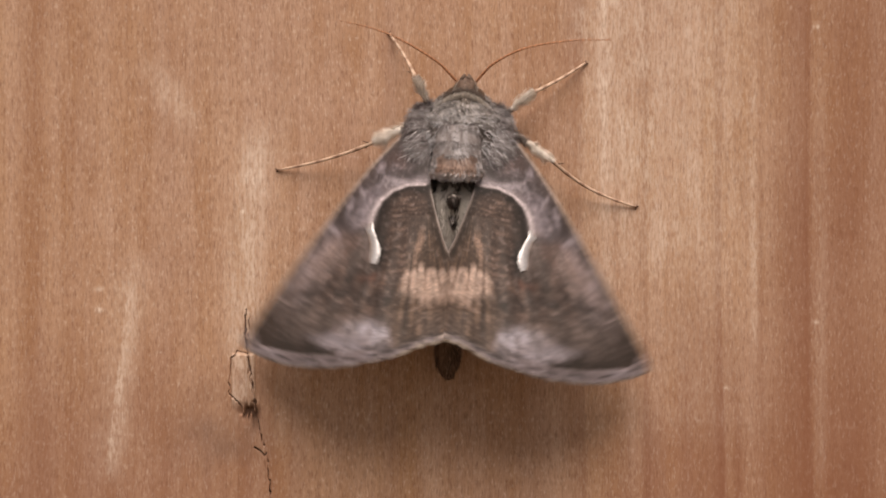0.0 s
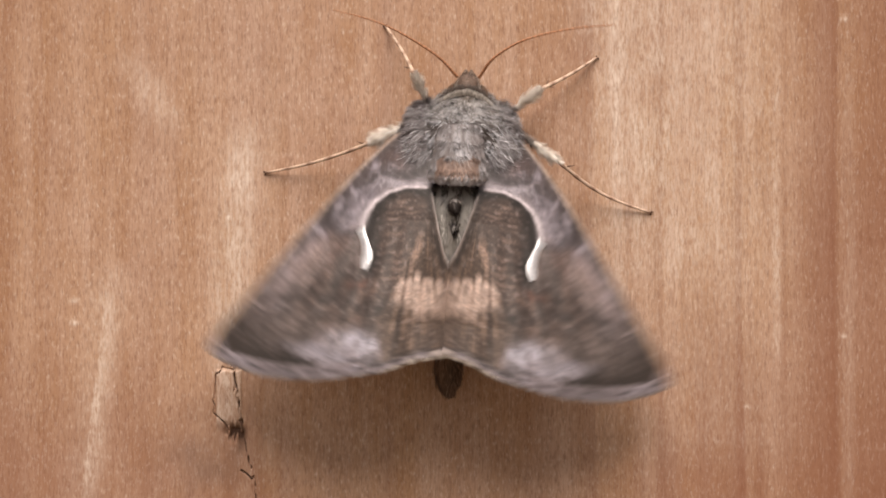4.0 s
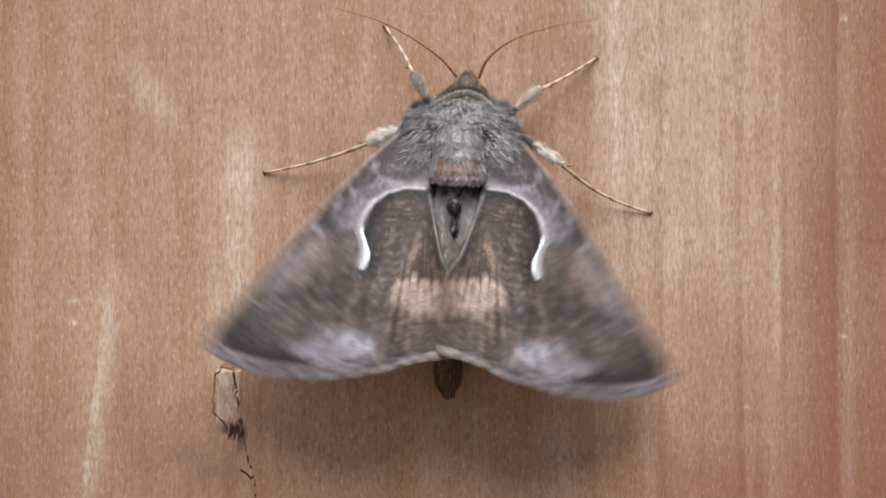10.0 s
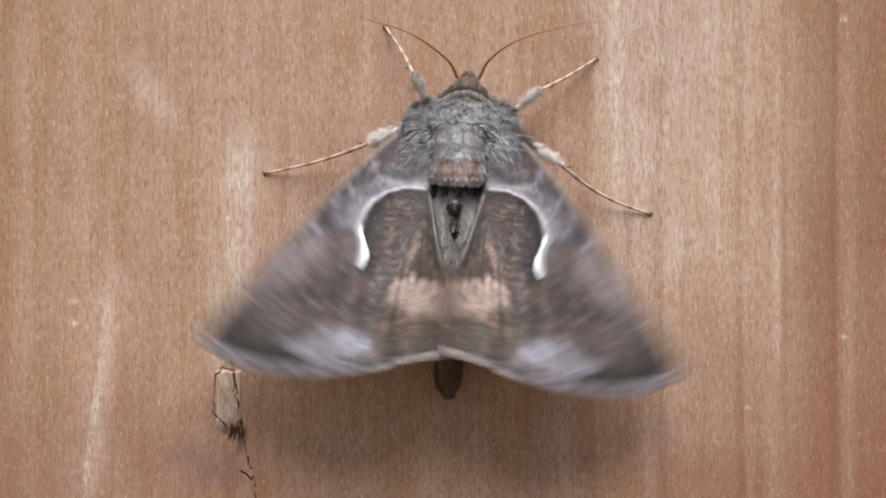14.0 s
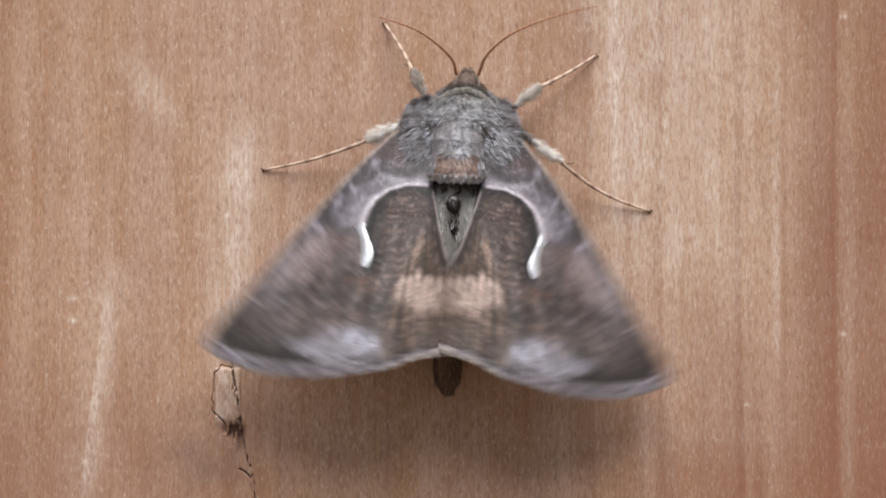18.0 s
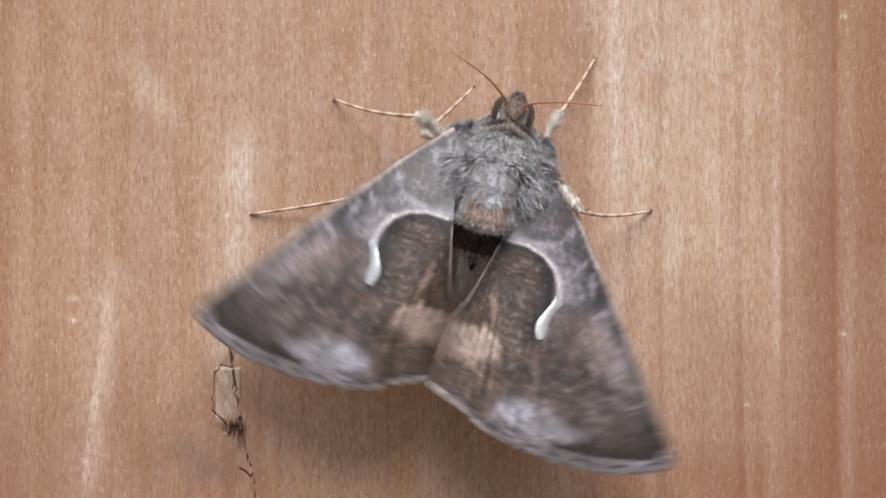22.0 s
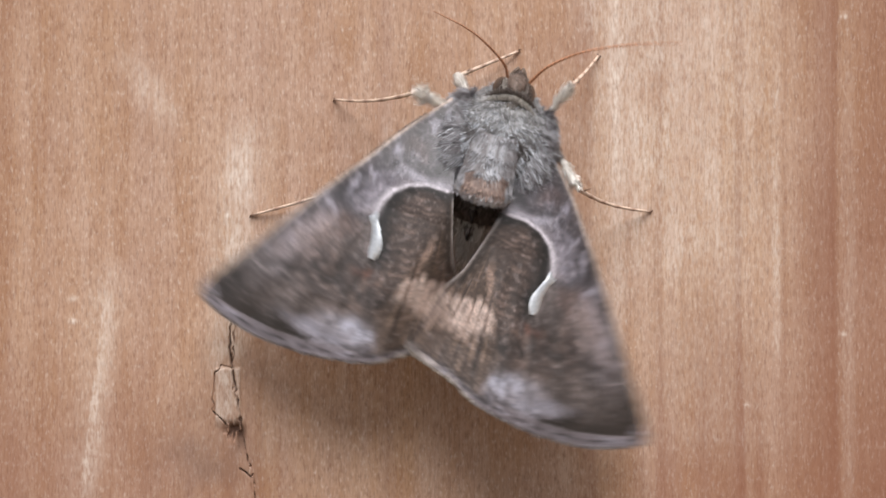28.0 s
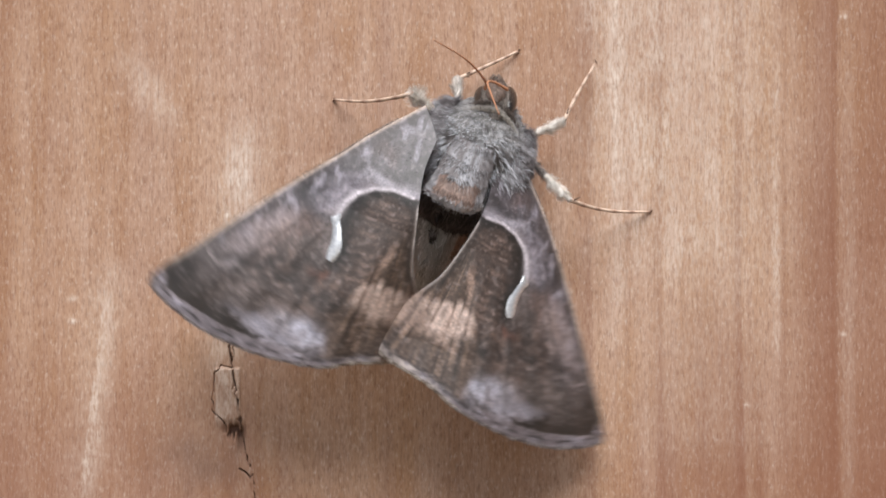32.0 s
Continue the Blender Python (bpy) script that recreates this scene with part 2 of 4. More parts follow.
    me.materials.append(WOOD)
    ob = new("wooden_board", me)
    return tagged(ob, "upright reddish-brown planed softwood board with a cracked splinter", "board", kind="structure")


# late-wood lines: place, width before, width after, depth of tone
RINGS = [(268, 30, 3, 0.34), (391, 9, 3, 0.22), (532, 12, 3, 0.30), (610, 8, 3, 0.14), (650, 60, 50, 0.18), (694, 42, 3, 0.40), (699, 5, 4, 0.40),
         (-96, 18, 14, 0.18), (-770, 40, 20, 0.26), (180, 60, 20, 0.08), (775, 90, 90, 0.62), (-690, 60, 30, 0.12), (-520, 60, 30, 0.10)]
# pale streaks, weathered where narrow, broad ones lightening the upper right: from x, y to x, y, half width, strength,
# how much the near side keeps
STREAKS = [(-352, -215, -388, 215, 34, 0.50, 0.9), (-592, 40, -640, 440, 30, 0.50, 0.35), (-555, -340, -480, -210, 34, 0.26, 1.0),
           (430, -600, 430, 60, 165, 0.17, 1.0), (430, -600, 430, 380, 165, 0.12, 1.0), (300, -600, 330, -60, 70, 0.16, 1.0), (300, -600, 300, 200, 24, 0.16, 0.3), (716, -440, 716, 440, 14, 0.12, 0.6),
           (590, -330, 590, 200, 7, 0.20, 1.0), (-98, -240, -96, 0, 10, 0.22, 1.0), (-300, -330, -310, 400, 14, 0.12, 1.0)]
SPECKS = [(-652, 132, 7, 0.9), (-652, 92, 7, 0.6), (710, 155, 5, 0.5), (710, -406, 6, 0.8), (-378, -55, 5, 0.8), (538, 280, 5, 0.5)]
CRACKS = [(1.5, [(-373, 132), (-376, 175), (-370, 212), (-366, 250), (-358, 290), (-355, 320), (-352, 345), (-340, 388)]),
          (1.0, [(-366, 140), (-368, 190), (-370, 212)]),
          (1.1, [(-372, 214), (-388, 210), (-400, 222), (-405, 250), (-404, 292), (-388, 306), (-376, 324)]),
          (1.3, [(-358, 392), (-348, 398), (-340, 408), (-334, 402)]),
          (1.0, [(-334, 402), (-330, 450), (-324, 520)])]
build_board()

# unseen ground, added below the board to send light back up
ground = new("ground", mesh_of("ground", [(-400, -400, -0.25), (400, -400, -0.25), (400, 400, -0.25), (-400, 400, -0.25)], [(0, 1, 2, 3)], False))
ground.data.materials.append(BOUNCE)
tagged(ground, "unseen brownish ground sheet, added to bounce light onto the board", "ground", kind="structure")


# ---- the moth ----
# Body space: x to its own right as seen, z towards the head, -y away from the board. Origin: mid-back, on the board.
def spot(u, v, h):
    """A point drawn at (u, v) units, h millimetres proud of the board."""
    k = U * (1 - h * MM / REACH)
    return Vector((u * k, -h * MM, v * k))


COSTA = [(70, 250), (108, 213), (150, 170), (204, 105), (268, 22), (336, -72), (392, -148), (411, -180)]
# the inner margins reach across the back and tuck under one another
MARGIN = [(411, -180), (404, -202), (320, -229), (225, -231), (150, -219), (95, -206), (50, -187), (2, -175), (-32, -167), (-56, -150)]
INNER = [(38, 215), (44, 165), (37, 118), (21, 50), (6, 0), (-18, -46), (-38, -85), (-51, -118), (-56, -150)]



def wing_height(u, v):
    """How far the resting wing stands off the board, in millimetres: a low roof with a shallow pleat by the inner edge."""
    fold = np.clip(66 - 0.38 * v, 30, 112)
    h = 7.5 - 0.0135 * 14 * np.logaddexp(0, (u - fold) / 14) - 0.012 * 14 * np.logaddexp(0, (fold - u) / 14) / (1 + np.exp((v - 105) / 14))
    h = h - 0.025 * np.logaddexp(0, (v - 115) / 16) * 16 - 0.0045 * np.minimum(v, 60)
    h = h - 0.1 * step(20 - u, 0, 40) - 0.015 * np.clip(-u, 0, 99)
    d = line_gap(u, v, COSTA)[0]
    # faint rays between the veins
    veins = 0.05 * np.sin(np.arctan2(u - 70, 240 - v) * 46) * step(np.hypot(u - 70, v - 240), 150, 330)
    return h - 0.7 * np.exp(-d / 26) + veins * step(d, 0, 60)


def blob(u, v, cu, cv, ru, rv, turn=0.0):
    a = radians(turn)
    x, y = (u - cu) * math.cos(a) + (v - cv) * math.sin(a), -(u - cu) * math.sin(a) + (v - cv) * math.cos(a)
    return np.exp(-((x / ru) ** 2 + (y / rv) ** 2) ** 1.5)


MARK = [(155, 46), (156, 32), (152, 14), (146, -8), (149, -32)]
ARC = [(48, 120), (82, 119), (114, 108), (138, 89), (151, 68), (155, 44)]
PALE_LINE = [(352, -92), (318, -112), (292, -100), (262, -106), (240, -96), (214, -106), (190, -94)]


def wing_tint(u, v):
    """The pattern of one forewing."""
    n1, n2, n3 = vnoise(u / 46 + 7, v / 46 + 9, 51), vnoise(u / 15 + 30, v / 15 + 30, 52), vnoise(u / 5 + 90, v / 5 + 90, 53)
    m1, m2 = vnoise(u / 40 + 8, v / 40 + 8, 54), vnoise(u / 13 + 40, v / 13 + 40, 55)
    uu, vv = u + (n1 - 0.5) * 40 + (n2 - 0.5) * 22, v + (m1 - 0.5) * 36 + (m2 - 0.5) * 20
    un, vn = u + (n1 - 0.5) * 16 + (n2 - 0.5) * 13, v + (m1 - 0.5) * 14 + (m2 - 0.5) * 11 + (n3 - 0.5) * 6
    col = np.zeros((*np.shape(u), 3)) + lin(101, 92, 88)

    def lay(k, r, g, b):
        k = np.clip(k, 0, 1)[..., None]
        col[:] = col * (1 - k) + np.array(lin(r, g, b)) * k
    d_costa, s_costa = line_gap(u, v, COSTA)
    d_arc, s_arc = line_gap(u, v, ARC)
    d_mark = line_gap(u, v, MARK)[0]
    d_m, s_m = line_gap(u, v, MARGIN)
    rim = np.interp(v, [-75, -45, -32, -8, 14, 30, 44, 68, 89, 108, 116, 120], [100, 132, 143, 144, 150, 156, 155, 151, 138, 114, 92, 48]) - u
    roof = np.interp(u, [-40, 48, 82, 114, 138, 151, 156], [122, 120, 119, 108, 89, 68, 44]) - v
    th, far = np.arctan2(u - 70, 240 - v), np.hypot(u - 70, v - 240)
    fold = np.clip(66 - 0.38 * v, 30, 112)
    # base and front edge: blue-grey, mottled, streaked along the veins
    base = step(vn, 106, 128)
    front = (1 - step(d_costa + (n1 - 0.5) * 26, 40, 82)) * (1 - step(s_costa, 0.62, 0.86))
    cold = np.maximum(base, front)
    lay(0.9 * cold, 84, 79, 84)
    lay(0.55 * step(vnoise(th * 30 + 9, far / 60, 63), 0.45, 0.7) * cold, 88, 83, 86)
    lay(0.6 * step(n2, 0.5, 0.72) * base, 80, 75, 78)
    lay(0.42 * step(vnoise(u / 9 + 60, v / 15 + 60, 58), 0.5, 0.8) * cold, 146, 144, 152)
    lay(0.7 * step(vnoise(u / 8 + 20, v / 11 + 20, 59), 0.58, 0.76) * cold, 62, 57, 60)
    lay(0.85 * blob(un, vn, 108, 166, 20, 18), 84, 68, 66)
    lay(0.7 * blob(un, vn, 104, 140, 16, 9), 62, 56, 58)
    # shade beside the thorax tuft, painted as a dark blob
    lay(0.85 * blob(uu, vv, 62, 142, 20, 22), 56, 51, 53)
    lay(0.5 * blob(un, vn, 176, 66, 20, 60, 34), 146, 141, 148)
    lay(0.6 * blob(un, vn, 92, 124, 46, 9, -4), 156, 153, 158)
    # dark and pale bars across the front edge
    lay(0.8 * blob(un, vn, 214, 52, 17, 26, -38), 68, 63, 67)
    lay(0.7 * blob(un, vn, 240, 36, 10, 22, -38), 150, 146, 152)
    lay(0.75 * blob(un, vn, 262, 4, 15, 24, -38), 72, 65, 66)
    lay(0.6 * blob(un, vn, 310, -62, 10, 20, -38), 72, 64, 62)
    # warm brown beside the mark, a pinkish cloud beyond it
    lay(0.85 * blob(uu, vv, 206, 0, 40, 34, -30), 104, 84, 75)
    lay(0.8 * blob(uu, vv, 264, -50, 60, 36, -48), 132, 120, 117)
    lay(0.6 * blob(un, vn, 236, -22, 30, 12, -40), 138, 120, 112)
    lay(0.5 * step(vnoise(u / 10 + 12, v / 6 + 12, 64), 0.55, 0.8) * blob(u, v, 250, -40, 80, 60), 92, 80, 77)
    # the field below the disc
    field = step(v, -150, -110) * (1 - step(vv, -60, -10)) * (1 - step(uu, 220, 300))
    lay(0.9 * field, 88, 74, 67)
    lay(0.6 * blob(un, vn, 224, -76, 16, 34, -10), 70, 58, 53)
    lay(0.5 * step(m2, 0.52, 0.75) * field, 66, 55, 50)
    lay(0.35 * step(n2, 0.55, 0.75) * field, 122, 104, 94)
    # the brown disc inside the arc, finely lined, darkest along the arc and the mark
    disc = step(rim + (n2 - 0.5) * 3, -3, 4) * step(roof, -2, 4) * step(v + (n1 - 0.5) * 20, -72, -34)
    lay(0.97 * disc, 94, 79, 71)
    fine = 0.5 + 0.5 * np.sin((v + 0.16 * u + n1 * 24 + n2 * 8) / 2.2)
    lay(0.4 * disc * fine * step(n1 + n2, 0.5, 1.1), 58, 48, 42)
    lay(0.3 * disc * (1 - fine) * step(n2, 0.35, 0.65), 122, 105, 95)
    shade = np.maximum(1 - step(rim + (n2 - 0.5) * 10, 8, 44), (1 - step(roof + (n2 - 0.5) * 8, 6, 30)))
    lay(0.97 * disc * shade * step(v, -46, -8), 36, 29, 27)
    # outer edge: a smoky apex cut off sharply by the pale terminal band
    cut = d_m + 5 * np.sin(s_m * 46) * step(s_m, 0.2, 0.4) + (n2 - 0.5) * 9 + (n1 - 0.5) * 10 + 6 * (1 - step(s_m, 0.1, 0.3))
    apex = step(cut, 21, 27) * (1 - step(cut + (n1 - 0.5) * 30, 40, 104)) * (1 - step(s_m + (n2 - 0.5) * 0.05, 0.30, 0.44))
    lay(0.75 * step(cut, 21, 27) * (1 - step(cut, 60, 150)) * (1 - step(s_m, 0.34, 0.5)), 96, 86, 81)
    lay(0.85 * apex, 52, 43, 38)
    lay(0.9 * step(cut, 22, 28) * (1 - step(cut, 34, 46)) * step(s_m, 0.24, 0.3) * (1 - step(s_m, 0.44, 0.54)), 52, 43, 39)
    d_p = line_gap(u + (n2 - 0.5) * 10, v + (m2 - 0.5) * 12, PALE_LINE)[0]
    lay(0.5 * np.exp(-(d_p / 4.5) ** 2) * step(n1 + m2, 0.6, 1.1), 146, 135, 131)
    lay(0.6 * np.exp(-((d_p - 9) / 4.0) ** 2) * step(v, -200, -100), 76, 66, 62)
    band = (1 - step(cut, 20, 26)) * (1 - step(s_m, 0.72, 0.84))
    lay(0.9 * band, 116, 109, 112)
    lay(0.55 * band * step(vnoise(s_m * 44, d_m / 9, 57), 0.5, 0.75), 158, 155, 163)
    lay(0.5 * band * step(n2, 0.55, 0.75), 92, 85, 87)
    lav = blob(un, vn, 150, -166, 58, 22, 4)
    lay(0.9 * lav * (0.6 + 0.4 * step(n2, 0.3, 0.6)), 158, 158, 167)
    lay(0.7 * blob(un, vn, 214, -186, 60, 17, 8), 154, 152, 160)
    lay(0.95 * blob(un, vn, 84, -154, 28, 24), 46, 40, 41)
    lay(0.7 * blob(un, vn, 116, -194, 24, 12), 62, 54, 53)
    # the fan by the inner edge: brown rays with a cream patch across them
    ray = np.arctan2(u - 45, 150 - v)
    fan = (1 - step(u - fold, -14, 10)) * (1 - step(v, 30, 80)) * step(d_m, 8, 18)
    lay(0.85 * fan, 98, 81, 69)
    lay(0.5 * fan * step(vnoise(ray * 60 + 30, v / 60, 65), 0.5, 0.75), 132, 111, 94)
    seg = ray * 12.5 + (vnoise(ray * 18 + 40, v / 160 + 3, 66) - 0.5) * 0.7 + 0.25
    lobe = np.abs(seg - np.round(seg))
    top = -44 + 12 * np.sqrt(np.clip(0.25 - (0.5 - lobe) ** 2, 0, 1)) * 1.6 + (vnoise(np.round(seg - 0.5) * 3.7 + 60, v * 0, 67) - 0.5) * 16
    patch = (1 - step(u - fold + (n2 - 0.5) * 8, -14, 4)) * (1 - step(v + (n2 - 0.5) * 6, top - 12, top + 5)) * step(v + (n2 - 0.5) * 14 + (n1 - 0.5) * 16, -118, -76)
    lay(0.95 * patch * (0.7 + 0.3 * step(v, -104, -60)) * (0.35 + 0.65 * step(u + (n2 - 0.5) * 14, 8, 36)), 196, 176, 162)
    split = np.exp(-(lobe / 0.11) ** 2) * (0.5 + 0.5 * step(n2, 0.35, 0.6))
    lay(0.9 * patch * split, 110, 90, 78)
    lay(0.45 * patch * step(m2, 0.45, 0.7), 158, 136, 122)
    lay(0.8 * fan * split * (1 - patch), 52, 42, 37)
    lay(0.6 * blob(u + (n2 - 0.5) * 4, v, 58, 2, 7, 40, 14), 158, 134, 118)
    # rust spot under the mark
    lay(0.8 * blob(un, vn, 146, -44, 20, 11), 50, 41, 37)
    lay(0.7 * blob(un, vn, 158, -58, 17, 9), 98, 62, 48)
    lay(0.3 * blob(un, vn, 118, -72, 30, 5), 130, 104, 88)
    # scalloped line and fringe
    jag = (vnoise(s_m * 60, s_m * 0 + 4, 56) - 0.5) * 8
    scal = np.abs(((s_m * 15.0 + (n1 - 0.5) * 0.8) % 1) - 0.5) * 2
    lay(0.85 * np.exp(-((d_m - 7 - 3 * scal) / 2.2) ** 2) * step(scal, 0.1, 0.6) * (1 - step(s_m, 0.58, 0.68)), 60, 53, 54)
    lay(0.55 * (1 - step(d_m, 3, 8)) * (1 - step(s_m, 0.6, 0.7)), 110, 103, 106)
    lay(0.8 * (1 - step(d_m + jag * 1.6, 4, 11)) * step(s_m, 0.54, 0.66) * (0.45 + 0.55 * step(n2, 0.3, 0.6)), 178, 168, 158)
    lay(0.6 * np.exp(-((d_m - 15 - jag) / 2.6) ** 2) * step(s_m, 0.54, 0.66), 56, 47, 43)
    lay(0.9 * np.exp(-(d_costa / 3.4) ** 2) * (1 - step(s_costa, 0.8, 0.95)), 182, 164, 146)
    lay(0.7 * np.exp(-((d_costa - 8) / 3.0) ** 2) * (1 - step(s_costa, 0.5, 0.8)), 78, 70, 70)
    # veins
    d_in = line_gap(u, v, INNER)[0]
    lay(0.32 * step(np.sin(th * 46 + 1.0), 0.8, 1.0) * step(far, 140, 260) * (1 - disc), 62, 54, 50)
    lay(0.85 * np.exp(-(d_in / 3.4) ** 2) * step(v, -50, -14) * (1 - step(v, 100, 118)), 190, 184, 178)
    lay(0.7 * np.exp(-((d_in - 9) / 5.0) ** 2) * step(v, -40, -10) * (1 - step(v, 100, 118)), 66, 57, 53)
    # scale speckle and broad unevenness
    lay(0.16 * step(n3, 0.6, 0.95), 168, 160, 158)
    lay(0.26 * step(1 - n3, 0.6, 0.95), 52, 46, 44)
    col *= ((0.80 + 0.40 * n1) * (0.86 + 0.28 * n2))[..., None]
    # the pale arc and a dark rim inside the mark
    lay(0.97 * np.exp(-(d_arc / (2.4 + 5.0 * s_arc ** 2)) ** 2), 204, 198, 200)
    lay(0.3 * np.exp(-(d_arc / 15) ** 2) * (1 - disc), 150, 145, 151)
    lay(0.8 * np.exp(-(d_mark / 19) ** 4) * disc, 44, 36, 33)
    # deepen the contrast between dark and pale scales
    deep = np.clip(col.mean(-1, keepdims=True) / 0.105, 0.2, 1.7) ** 0.6
    return col * deep * np.array((0.86, 0.85, 0.91))


HINGE = spot(84, 205, 3.8)


def build_wing(side, moth):
    """A forewing with its silver mark and its fringe; side is 1 or -1."""
    ns, nt_ = 230, 190
    C = np.array([tuple(p) for p in spline([(*p, 0) for p in COSTA], ns)])[:, :2]
    D = np.array([tuple(p) for p in spline([(*p, 0) for p in INNER], ns)])[:, :2]
    E = np.array([tuple(p) for p in spline([(*p, 0) for p in MARGIN], nt_)])[:, :2]
    B = np.array([tuple(p) for p in spline([(*COSTA[0], 0), (55, 236, 0), (*INNER[0], 0)], nt_)])[:, :2]
    s, t = np.linspace(0, 1, ns)[:, None, None], np.linspace(0, 1, nt_)[None, :, None]
    P = (1 - t) * C[:, None] + t * D[:, None] + (1 - s) * B[None] + s * E[None] \
        - ((1 - s) * (1 - t) * C[0] + (1 - s) * t * D[0] + s * (1 - t) * C[-1] + s * t * D[-1])
    u, v = P[..., 0], P[..., 1]
    h = wing_height(u, v)
    k = U * (1 - h * MM / REACH)
    pts = np.stack([side * (u * k), -h * MM, v * k], -1)
    hinge = np.array((side * HINGE.x, HINGE.y, HINGE.z))
    pts = pts - hinge
    idx = np.arange(ns * nt_).reshape(ns, nt_)
    quads = np.stack([idx[:-1, :-1], idx[1:, :-1], idx[1:, 1:], idx[:-1, 1:]], -1).reshape(-1, 4)
    if side > 0:
        quads = quads[:, ::-1]
    me = mesh_of("forewing", pts.reshape(-1, 3).tolist(), quads.tolist(), True, wing_tint(u, v).reshape(-1, 3))
    at = Matrix.Translation(hinge.tolist())
    wing = part("forewing", me, WING, moth, "brown and grey patterned forewing held out like a roof", at)
    thick = wing.modifiers.new("thickness", "SOLIDIFY")
    thick.thickness, thick.offset = 0.00005, 1.0
    # silver mark: a small raised hook of bright scales
    bag = Bag()
    mk = spline([(*p, 0) for p in MARK], 15)
    def proud(q, up=0.07):
        hh = float(wing_height(np.array([q[0]]), np.array([q[1]]))[0]) + up
        w = spot(q[0], q[1], hh)
        return Vector((side * w.x, w.y, w.z)) - Vector(hinge.tolist())
    inside = [4.0, 4.6, 5.4, 6.6, 8.0, 9.6, 11.0, 12.0, 12.6, 13.0, 13.2, 13.0, 12.2, 10.4, 6.5]
    outside = [4.0, 5.4, 8.6, 15.0, 12.0, 8.6, 7.4, 7.6, 8.8, 10.4, 11.8, 12.8, 12.6, 10.6, 6.5]
    for i, p in enumerate(mk):
        q = mk[min(i + 1, 14)] - mk[max(i - 1, 0)]
        nrm = Vector((-q.y, q.x, 0)).normalized()
        for j in range(9):
            f = j / 4 - 1
            w = 0.84 * (outside if f > 0 else inside)[i] + 1.1 * noise.noise(Vector((i * 0.9, f * 3, side)))
            bag.v.append(proud(p + nrm * w * f, 0.05 + 0.07 * (1 - f * f)))
            bag.c.append(lin(240, 241, 244))
    for i in range(14):
        for j in range(8):
            a = i * 9 + j
            f = (a, a + 1, a + 10, a + 9)
            bag.f.append(f if side < 0 else f[::-1])
    part("silver_mark", bag.mesh("silver_mark"), SILVER, wing, "bright silvery hooked mark")
    # fringe scales along the outer margin, fine hairs along the front edge
    rnd = random.Random(5)
    bag = Bag()
    edge = spline([(*p, 0) for p in MARGIN], 460)
    for i, p in enumerate(edge[:-1]):
        q = edge[i + 1] - p
        nrm = Vector((q.y, -q.x, 0)).normalized() * -1
        if nrm.y > 0.3:
            nrm = -nrm
        notch = 0.5 + 0.45 * noise.noise(Vector((i * 0.09, 2.0, side))) + 0.3 * (0.5 + 0.5 * math.sin(i * 0.21 + 1.2))
        for _ in range(9):
            ln = rnd.uniform(0, 9) * (0.4 + 0.6 * notch)
            a, b = proud(p - nrm * rnd.uniform(0, 9), 0.04), proud(p + nrm * ln + q * rnd.uniform(-5, 5), -0.02)
            g = rnd.choice([(124, 116, 116), (106, 98, 98), (146, 138, 136)])
            if notch < 0.55:
                g = rnd.choice([(84, 76, 75), (100, 92, 91)])
            if i > 250:
                g = rnd.choice([(164, 154, 146), (140, 130, 123), (182, 173, 164)]) if notch > 0.6 else rnd.choice([(112, 101, 94), (132, 121, 113)])
            bag.hair(a, (b - a).normalized(), Vector((0, -1, 0)), (b - a).length, rnd.uniform(0.9, 1.7) * U, lin(*g), 0.1)
    rim = spline([(*p, 0) for p in COSTA], 300)
    for i, p in enumerate(rim[40:-1]):
        q = rim[i + 41] - p
        for _ in range(3):
            a, b = proud(p, 0.02), proud(p + q * rnd.uniform(2, 6) + Vector((rnd.uniform(0, 3.5), rnd.uniform(0, 3.5), 0)), -0.02)
            bag.hair(a, (b - a).normalized(), Vector((0, -1, 0)), (b - a).length, 1.1 * U, lin(*rnd.choice([(178, 160, 144), (130, 120, 116), (104, 96, 96)])), 0.1)
    seeds = [(rnd.random(), rnd.random()) for _ in range(1200)]
    spots = [Vector((52 + 95 * f, 225 - 62 * f - 95 * g * (1 - 0.35 * f), 0)) for f, g in seeds]
    tints = wing_tint(np.array([[q.x for q in spots]]), np.array([[q.y for q in spots]]))[0]
    for (f, g), q, tint in zip(seeds, spots, tints):
        a = proud(q, 0.0)
        b = proud(q + Vector((4 + 5 * f, -13, 0)) * rnd.uniform(0.7, 1.3) + Vector((rnd.gauss(0, 2.5), 0, 0)), 0.02)
        t = tint * rnd.uniform(1.1, 1.6)
        bag.hair(a, (b - a).normalized(), Vector((0, -1, 0)), (b - a).length, 1.2 * U, tuple(t), 0.1)
    part("fringe", bag.mesh("fringe", False), FUR, wing, "pale scaly fringe and base hair of the wing")
    return wing


def crouch(v):
    """How far the front of the body dips towards the board."""
    return 0.026 * max(0.0, v - 125)


